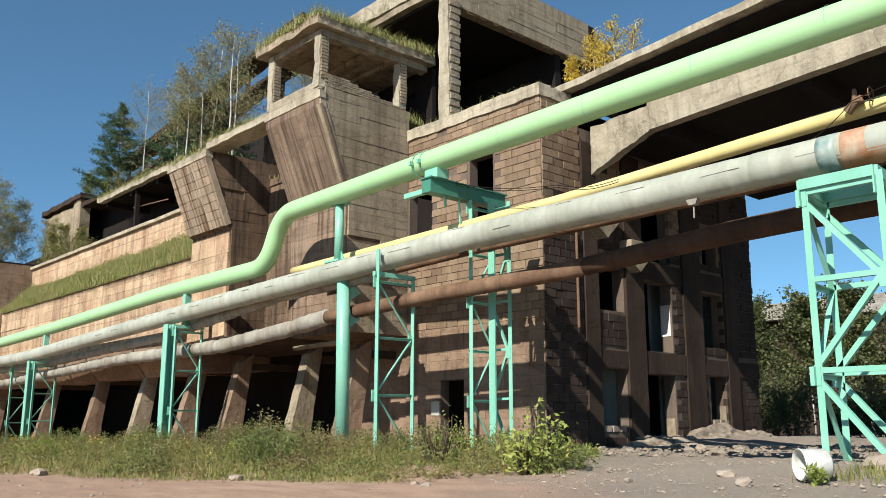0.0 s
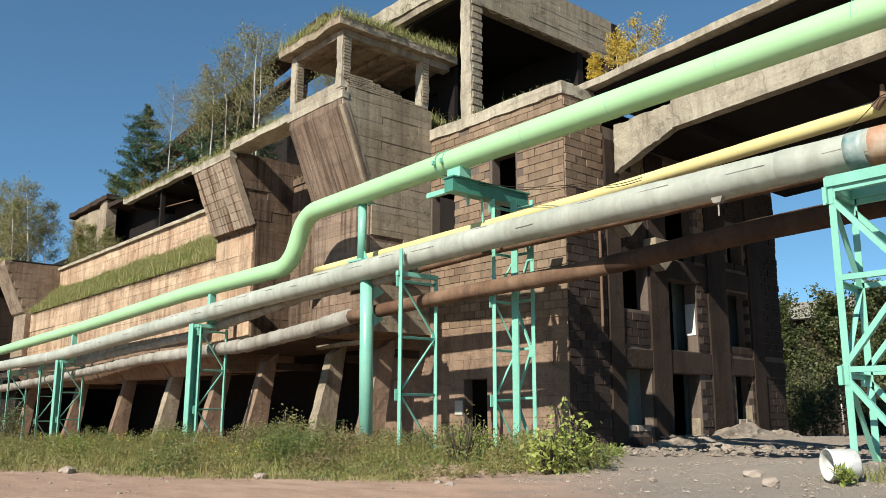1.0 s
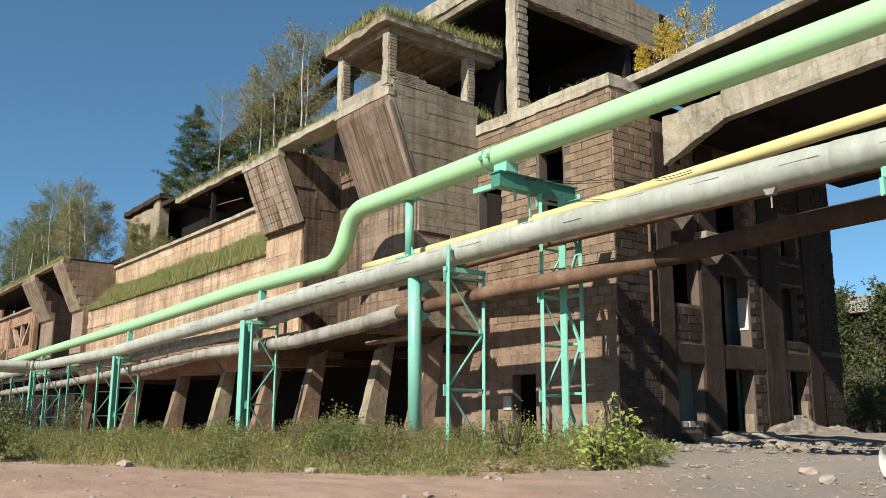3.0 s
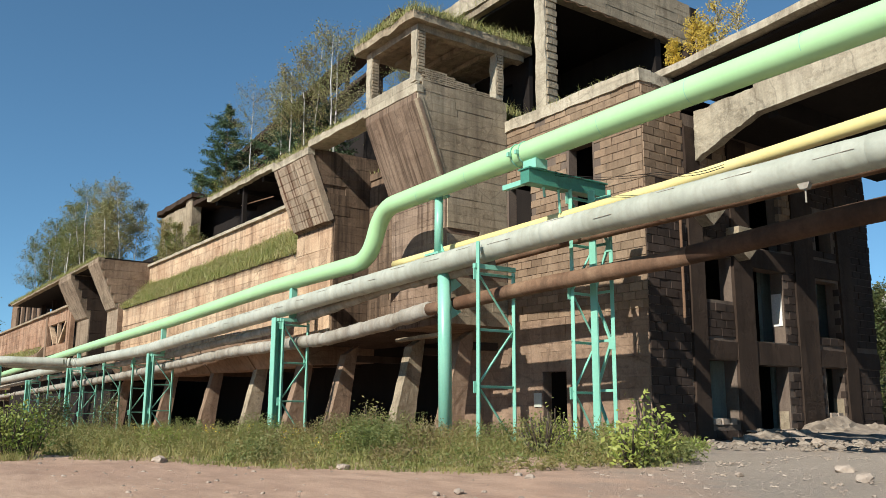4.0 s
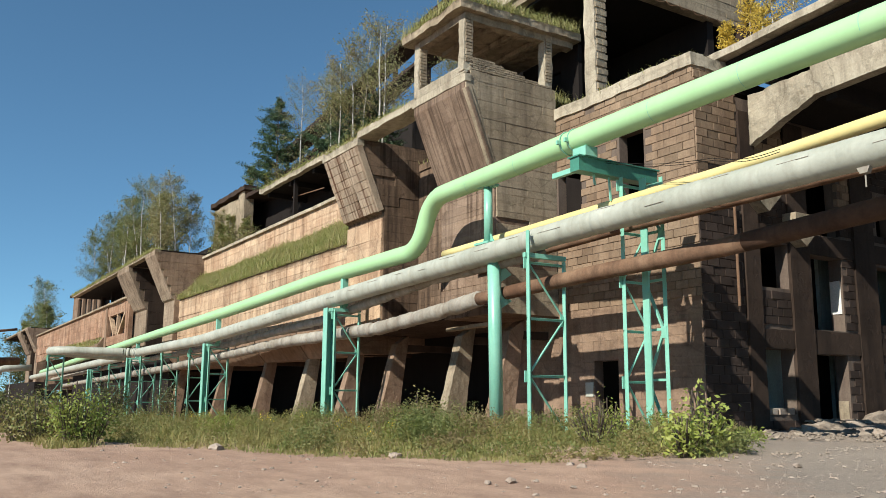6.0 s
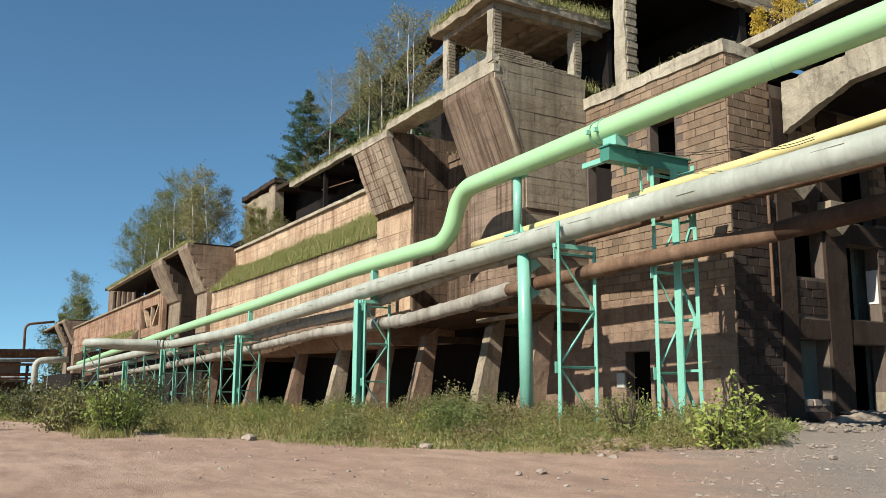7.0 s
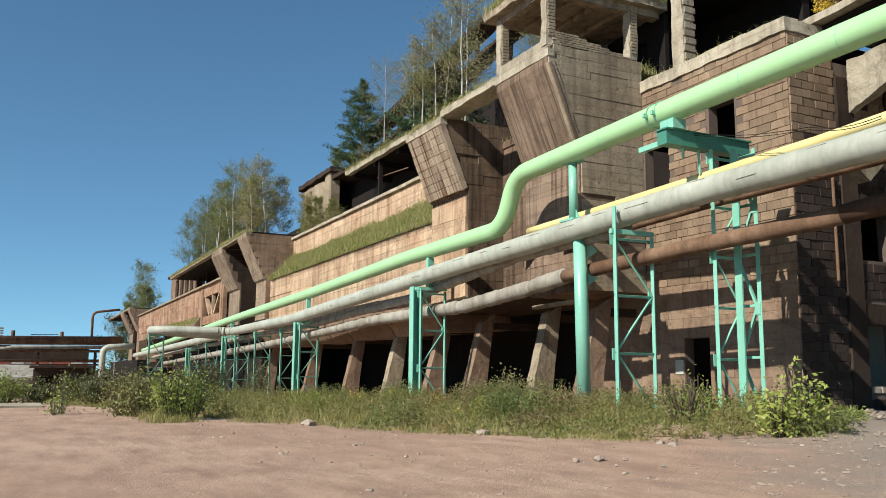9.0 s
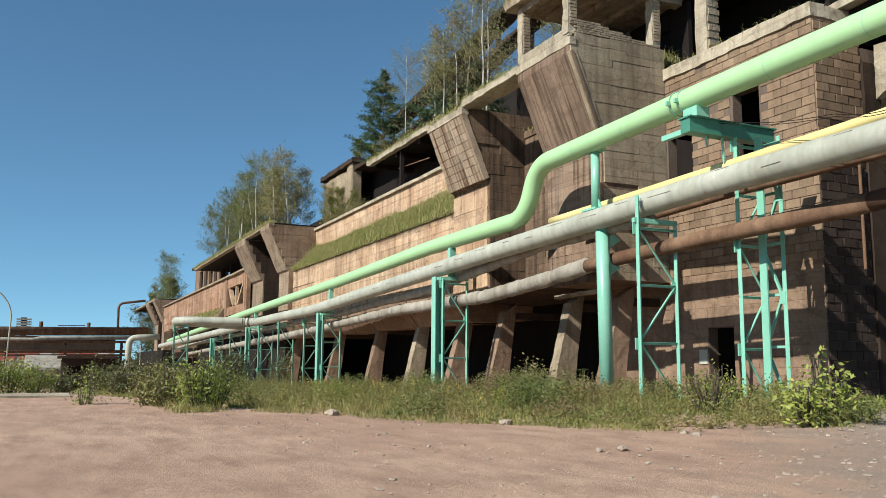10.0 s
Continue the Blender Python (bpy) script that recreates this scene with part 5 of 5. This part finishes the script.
for i in range(22):
    tx = -72.5 - i * 1.45
    birch(tx, 17.4 + (i * 37 % 5) * 0.8, 13.2, 5.2 + (i * 53 % 7) * 0.42, 150 + i, OLIVELEAF if i > 4 else BIRCHLEAF, thin=1.1, size=0.14, low=0.08, label="self-sown birch thicket on the bunker roof")
for i, (tx, th) in enumerate(((-158, 5.5), (-166, 10.5), (-174, 11.0), (-184, 8.5), (-197, 7.5), (-212, 7.0))):
    birch(tx, 20 + i * 0.5, 10.6, th, 170 + i, OLIVELEAF, thin=0.9, size=0.26, low=0.08, label="green birch on the far bunker roof")
for i in range(5):
    birch(-190 - i * 9, 18 + i * 3, -2.0, 15.0 - 0.8 * i, 175 + i, DARKLEAF, thin=1.0, size=0.34, label="green birch behind the far pipes")
for yx, yh, th, sz in ((-17.4, 2.0, 0.9, 0.075), (-16.5, 2.2, 0.6, 0.07), (-18.3, 1.4, 0.9, 0.075), (-15.9, 2.1, 0.4, 0.06), (-16.9, 1.6, 0.8, 0.07)):
    birch(yx, 23.2, 12.75, yh, 180 + int(-yx * 10), YELLOWLEAF, "yellow_shrub", "thin yellow-leaved birch shrub on the gallery roof", th, sz)
for i in range(11):
    tx, ty = -33 + i * 3.4, 56 + (i * 29 % 7)
    birch(tx, ty, 0.3, 8.2 + (i * 31 % 5) * 0.6 - 0.25 * i, 190 + i, DARKLEAF, "broadleaf_tree", "dense green tree behind the yard", 2.2, 0.24)
for i in range(16):
    bx, by = -34 + i * 2.2, 48 + (i * 23 % 5)
    bush("shrub", "dense dark thicket behind the yard", bx, by, 0.3, 3.6 + (i % 3) * 0.6, 2.6, 40, 60, 0.22, DARKLEAF, 210 + i, "rear thicket")

# ---- yard clutter ----
STONE = surface("loose_stone", (0.34, 0.27, 0.21), (0.14, 0.105, 0.085), (0.47, 0.39, 0.32), patch=2.0)


RUBBLE = surface("grey_rubble", (0.23, 0.185, 0.145), (0.09, 0.07, 0.055), (0.38, 0.32, 0.255), patch=2.5)


def stones(name, label, spots, seed, material):
    r = random.Random(seed)
    v, f = [], []
    base_pts = [Vector((math.cos(k * 1.2566 + j * 0.6) * w, math.sin(k * 1.2566 + j * 0.6) * w, h)) for j, (w, h) in enumerate(((0.95, -0.3), (1.0, 0.15), (0.6, 0.75))) for k in range(5)]
    tri = [(j * 5 + k, j * 5 + (k + 1) % 5, j * 5 + 5 + (k + 1) % 5, j * 5 + 5 + k) for j in range(2) for k in range(5)] + [(10, 11, 12, 13, 14)]
    for x, y, z, s in spots:
        n, a = len(v), r.uniform(0, 6.28)
        for p in base_pts:
            q = p * s * r.uniform(0.75, 1.25)
            v.append((x + q.x * math.cos(a) - q.y * math.sin(a), y + q.x * math.sin(a) + q.y * math.cos(a), z + q.z * 0.6))
        f += [tuple(n + k for k in t) for t in tri]
    me = bpy.data.meshes.new(name)
    me.from_pydata(v, [], f)
    me.materials.append(material)
    return tagged(new(name, me), label, "stones", kind="stuff")


r7 = random.Random(70)
spots = []
for _ in range(5200):
    x = r7.uniform(-26, 1)
    y = r7.uniform(3, 15)
    grey_zone = x + y > 0
    if r7.random() < (0.9 if grey_zone else 0.22) and y < float(np.interp(x, EDGE_X, EDGE_Y)) + 0.6 + (9 if x > -9.3 else 0):
        spots.append((x, y, ground_z(x, y) + 0.005, min(0.045, 0.011 * math.exp(abs(r7.gauss(0, 0.75))))))
stones("yard_stones", "scattered pale stones and chippings on the yard", spots, 71, STONE)
spots = []
for _ in range(1500):
    x, y = r7.uniform(-18, -4), r7.uniform(17, 36)
    spots.append((x, y, ground_z(x, y) + 0.02, 0.03 * math.exp(abs(r7.gauss(0, 0.8)))))
for _ in range(420):
    y = r7.uniform(25.5, 34)
    x = -17.9 + abs(r7.gauss(0, 0.9))
    spots.append((x, y, ground_z(x, y) + 0.32 * math.exp(-(x + 17.9) * 0.5), 0.06 * math.exp(abs(r7.gauss(0, 0.6)))))
stones("rubble", "grey rubble and broken stone along the end wall", spots, 72, RUBBLE)


def rock(x, y, s, seed, material=STONE, label="pale broken stone lying on the yard"):
    bm = bmesh.new()
    bmesh.ops.create_icosphere(bm, subdivisions=2, radius=s)
    for v in bm.verts:
        v.co += noise.noise_vector(v.co * (1.6 / s) + Vector((seed, 0, 0))) * s * 0.45
        v.co.z *= 0.65
        v.co += Vector((x, y, ground_z(x, y) + s * 0.25))
    tagged(part("stone", bm, material), label, "stone", "yard stones")


for i, (sx, sy, ss) in enumerate(((-9.4, 7.0, 0.07), (-9.5, 6.7, 0.05), (-5.9, 10.8, 0.11), (-7.6, 10.6, 0.06), (-9.9, 8.7, 0.09), (-10.4, 8.9, 0.07), (-18.6, 5.9, 0.16), (-14.2, 7.9, 0.12), (-6.6, 11.6, 0.13), (-5.2, 13.6, 0.25), (-4.9, 14.2, 0.2), (-13.5, 22.4, 0.18), (-12.6, 23.2, 0.14), (-16.6, 26.2, 0.4), (-16.9, 24.2, 0.25), (-15.2, 24.8, 0.2))):
    rock(sx, sy, ss, i * 3.1)


def heap(x, y, w, d, h, seed):
    bm = bmesh.new()
    bmesh.ops.create_icosphere(bm, subdivisions=4, radius=1.0)
    for v in bm.verts:
        k = 1 + 0.35 * noise.noise(v.co * 1.7 + Vector((seed, 0, 0))) + 0.14 * noise.noise(v.co * 7 + Vector((seed, 3, 0)))
        v.co = Vector((x + v.co.x * w * k, y + v.co.y * d * k, ground_z(x, y) - 0.1 + v.co.z * h * k))
    tagged(part("mound", bm, RUBBLE), "pale mound of crumbled concrete against the end wall", "mound", "mounds by the end wall")


heap(-17.0, 29.4, 0.9, 2.0, 0.75, 1.0)
heap(-16.9, 31.8, 0.8, 1.2, 0.55, 4.0)
heap(-17.0, 25.3, 0.7, 1.0, 0.4, 7.0)
heap(-13.0, 31.0, 1.2, 2.4, 0.35, 9.0)


def revolve(profile, origin, axis, seg=28):
    """Turn (along, radius) pairs round an axis."""
    bm = bmesh.new()
    d = Vector(axis).normalized()
    s = d.cross(Vector((0, 0, 1))).normalized()
    o = d.cross(s)
    rings = []
    for a, r in profile:
        rings.append([bm.verts.new(Vector(origin) + d * a + (s * math.cos(k * 2 * math.pi / seg) + o * math.sin(k * 2 * math.pi / seg)) * r) for k in range(seg)])
    for r0, r1 in zip(rings, rings[1:]):
        for k in range(seg):
            bm.faces.new((r0[k], r0[(k + 1) % seg], r1[(k + 1) % seg], r1[k]))
    return bm


WHITEMETAL = surface("white_enamel", (0.62, 0.62, 0.58), (0.25, 0.22, 0.18), (0.74, 0.74, 0.70), 0.4, 0.4, 1.0, 0.08, 1.5)
gz = ground_z(-5.2, 11.6)
drum = thing("drum", "dented white metal drum lying open on its side", "drum", at=(-5.2, 11.6, gz))
under(part("shell", revolve([(0, 0.205), (0.02, 0.215), (0.05, 0.205), (0.16, 0.203), (0.18, 0.21), (0.20, 0.203), (0.36, 0.20), (0.38, 0.19), (0.38, 0.02), (0.35, 0.02), (0.35, 0.185), (0.05, 0.19), (0.0, 0.195), (0, 0.205)], (-5.42, 11.4, gz + 0.205), (0.62, 0.78, 0.02)), WHITEMETAL, smooth=True), drum)
weed = Cloud(12)
for i in range(70):
    a = weed.rng.uniform(0, 6.28)
    weed.leaf((-5.12 + 0.13 * math.cos(a) * weed.rng.random(), 11.22 + 0.12 * math.sin(a) * weed.rng.random(), gz + 0.16 * weed.rng.random()), 0.13, 0.35, -0.5)
tagged(weed.make("drum_weed", BUSHLEAF), "small green plant beside the drum", "plant", kind="stuff")

# ---- beyond the yard ----
far_pipe = thing("rusty_gas_main", "huge rusty gas main crossing in the distance", "pipe", at=(-150, -20, 7))
under(part("pipe", tube([(-150, -60, 4.95), (-150, 15.3, 6.38)], 0.7, 24), RUST, smooth=True), far_pipe)
under(part("lower_pipe", tube([(-149.5, -60, 4.2), (-149.5, -2, 4.7), (-149.5, -1, 4.95), (-149.5, 15, 5.3)], 0.3, 16), OLDGREY, smooth=True), far_pipe)
under(part("thin_pipe", tube([(-149, -60, 3.6), (-149, 11, 4.5)], 0.14, 10), GREY), far_pipe)
under(part("riser", tube(bent([(-150, 10.5, 6.6), (-150, 10.4, 10.9), (-150, 14.6, 11.5)], 1.0), 0.2, 12), RUST, smooth=True), far_pipe)
under(part("branch_pipe", tube(bent([(-118, 9.7, -1.8), (-118, 9.7, 4.4), (-118, 13.5, 4.6)], 1.0), 0.4, 14), GREY, smooth=True), far_pipe)
for i in range(9):
    yy = -56 + i * 8.4
    under(part("trestle_leg", box(-150.3, -149.7, yy - 0.2, yy + 0.2, -2.1, 4.6), DARKSHADE), far_pipe)
    under(part("trestle_beam", box(-150.5, -148.5, yy - 0.2, yy + 0.2, 3.5, 3.85), DARKSHADE), far_pipe)
for yy, zz, rr in ((-60, 4.55, 0.2), (-60, 3.0, 0.25), (-60, 2.4, 0.16)):
    under(part("side_pipe", tube([(-148.6, yy, zz - 0.9), (-148.6, 12, zz)], rr, 12), RUST, smooth=True), far_pipe)
for yy in (-1.0, 6.0):
    under(part("vent_stub", tube([(-150, yy, 6.4), (-150, yy, 7.6)], 0.3, 10), RUST), far_pipe)
under(part("walkway_rail", bar((-150, 1.5, 7.0), (-150, 5.5, 7.1), 0.12), DARKSHADE), far_pipe)

lamp = thing("street_lamp", "tall curved grey street lamp", "lamp", at=(-60, -2.6, -0.7))
under(part("mast", tube(bent([(-60, -2.3, -0.9), (-60, -2.1, 4.9), (-60, -3.9, 6.3)], 1.4), 0.05, 10), GREY, smooth=True), lamp)
under(part("lamp_head", rough_up(box(-60.12, -59.88, -4.3, -3.7, 6.2, 6.32), 0.2, 0.01, 3), GREY), lamp)

shed = thing("shed", "low dark shed with a flat roof", "shed", at=(-75, 3, -1))
under(part("wall", wall_grid([(1.6, 2.6, -1.2, 0.9)], 1.2, 5.2, -1.6, 1.5, lambda a, z, s: (-75 - 0.2 * s, a, z)), DARKSHADE), shed)
under(part("body", box(-80, -75.3, 1.2, 5.2, -1.6, 1.4), DARK), shed)
under(part("roof", rough_up(box(-80.5, -74.4, 0.9, 5.5, 1.5, 1.7), 0.7, 0.03, 5), DARKSHADE), shed)
shed2 = thing("shed", "small pale shed with a grey lean-to roof", "shed", at=(-88, 0.6, -1))
under(part("wall", box(-91, -88, -1.4, 1.4, -1.8, 0.4), PALE), shed2)
under(part("roof", prism_y([(-91.4, 1.6), (-87.5, 0.5), (-87.5, 0.7), (-91.4, 1.85)], -1.8, 1.8), OLDGREY), shed2)
SIGNRED = surface("faded_red_panel", (0.42, 0.10, 0.08), (0.2, 0.06, 0.05), (0.5, 0.2, 0.16))
far_hall = thing("far_hall", "distant low hall with red and pale panels", "building", at=(-205, 2, -2))
under(part("wall", box(-206, -205, -50, 14, -2.2, 3.6), OLDGREY), far_hall)
under(part("upper_wall", box(-206, -205.2, -50, 14, 3.6, 6.4), DARKSHADE), far_hall)
for i in range(16):
    y0 = -48 + i * 3.9
    under(part("panel", box(-205, -204.9, y0, y0 + 2.4 + (i % 3) * 0.6, 1.4 + 0.3 * (i % 2), 3.4), SIGNRED if i % 3 else WHITEMETAL), far_hall)
under(part("roof", box(-208, -205, -51, 15, 6.4, 6.8), DARKSHADE), far_hall)
sign = thing("roof_sign", "small slatted structure on a distant roof", "structure", at=(-215, -5, 8))
for i in range(5):
    under(part("slat", box(-215, -214.6, -6.5, -3.4, 8.4 + i * 0.55, 8.75 + i * 0.55), OLDGREY), sign)
under(part("support", box(-215.5, -215, -5.6, -4.4, -2, 11.2), DARKSHADE), sign)
wood = thing("far_wood", "low distant line of trees", "wood", kind="stuff", at=(-400, 0, 0))
c = Cloud(300)
for i in range(9000):
    y = c.rng.uniform(-260, 60)
    hh = 5 + 3 * noise.noise(Vector((y * 0.05, 3, 0)))
    c.leaf((-400 + c.rng.gauss(0, 4), y, -2 + hh * c.rng.random()), 2.2, 0.7)
c.make("canopy", DARKLEAF, wood)
bg = thing("outbuilding", "low outbuilding with a tiled roof behind trees", "building", at=(-40, 74, 0))
under(part("wall", box(-44, -24, 70, 80, -1, 9.5), DARKSHADE), bg)
under(part("roof", prism([(69, 9.4), (75, 11.6), (81, 9.4)], -45, -23), OLDGREY), bg)
slabk = thing("kerb_slab", "low concrete slab at the yard edge", "slab", at=(-40, -1, -0.3))
under(part("slab", rough_up(box(-42, -38.5, -3.5, 1.0, ground_z(-40, 0) - 0.2, ground_z(-40, 0) + 0.12), 0.5, 0.03, 9), PALE), slabk)


# ---- slag blocks of the end building, one by one ----
def hole_at(holes, a0, a1, z0, z1):
    return any(h[0] < a1 - 0.06 and a0 + 0.06 < h[1] and h[2] < z1 - 0.06 and z0 + 0.06 < h[3] for h in holes)


rng = random.Random(40)
row, z = 0, 4.45
while z < 12.05:
    x = X_TOW + 0.05 - 0.3 * (row % 2)
    while x < X_END - 0.1:
        a, b = max(x, X_TOW + 0.03), min(x + 0.56, X_END)
        if b - a > 0.12 and not hole_at(FRONT_HOLES, a, b, z, z + 0.29) and rng.random() > 0.012:
            d = 0.15 + rng.uniform(0, 0.018)
            piece("slag_block", BRICK, front_wall, ((a + b) / 2, 21.13 - d / 2, z + 0.14), (b - a - 0.014, d, 0.273), seed=rng.randrange(4))
        x += 0.56
    z += 0.285
    row += 1
for x0, x1, z0, z1 in ((X_TOW, -23.12, -0.3, 4.45), (-21.88, X_END - 0.02, -0.3, 4.45), (-23.12, -21.88, 2.57, 4.45)):
    boards_x(front_wall, STAINED, x0, x1, 21.015, z0, z1, 0.32, 61, (1.0, 3.0))
boards_x(low_wall, STAINED, -28.9, X_TOW, 21.08, -0.3, 4.3, 0.32, 62, (1.0, 3.0))

frame_free = [(21.0, 23.05), (23.8, 25.42), (26.5, 29.2), (30.5, 32.3), (33.15, 34.85)]
beam_rows = {1: [(2.92, 3.55), (6.55, 7.1)], 2: [(2.82, 3.6), (6.3, 7.0)], 3: [(2.87, 3.5), (6.3, 7.0)], 4: [(2.87, 3.5)]}
spare, count = bmesh.new(), 0
for bayno, (y0, y1) in enumerate(frame_free):
    row, z = 0, 0.0
    while z < (12.05 if bayno == 0 else 10.8):
        y = y0 - 0.28 * (row % 2)
        while y < y1 - 0.05:
            a, b = max(y, y0), min(y + 0.56, y1)
            in_beam = any(r - 0.12 < z + 0.14 < s + 0.12 for r, s in beam_rows.get(bayno, []))
            if b - a > 0.1 and not in_beam and not hole_at(END_HOLES, a, b, z, z + 0.285):
                d = 0.15 + rng.uniform(-0.01, 0.025)
                if bayno < 3 and count < 300 and rng.random() > 0.02:
                    count += 1
                    # blocks below 8.2 m take the darker colour
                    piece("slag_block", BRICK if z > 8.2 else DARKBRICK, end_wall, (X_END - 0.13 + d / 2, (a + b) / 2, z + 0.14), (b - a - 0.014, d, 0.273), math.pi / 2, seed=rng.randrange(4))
                else:
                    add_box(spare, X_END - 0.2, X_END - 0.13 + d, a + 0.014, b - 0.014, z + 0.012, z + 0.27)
            y += 0.56
        z += 0.285
        row += 1
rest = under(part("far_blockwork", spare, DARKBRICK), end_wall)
rest["kind"] = "stuff"
# broken block sills in the openings
for y0, z0, n in ((23.9, 0.75, 3), (31.0, 0.95, 2)):
    for k in range(n):
        piece("slag_block", STONE, end_wall, (X_END - 0.1, y0 + 0.25 + k * 0.45, z0 + 0.1), (0.4, 0.25, 0.2), math.pi / 2 + 0.1 * k, seed=k)
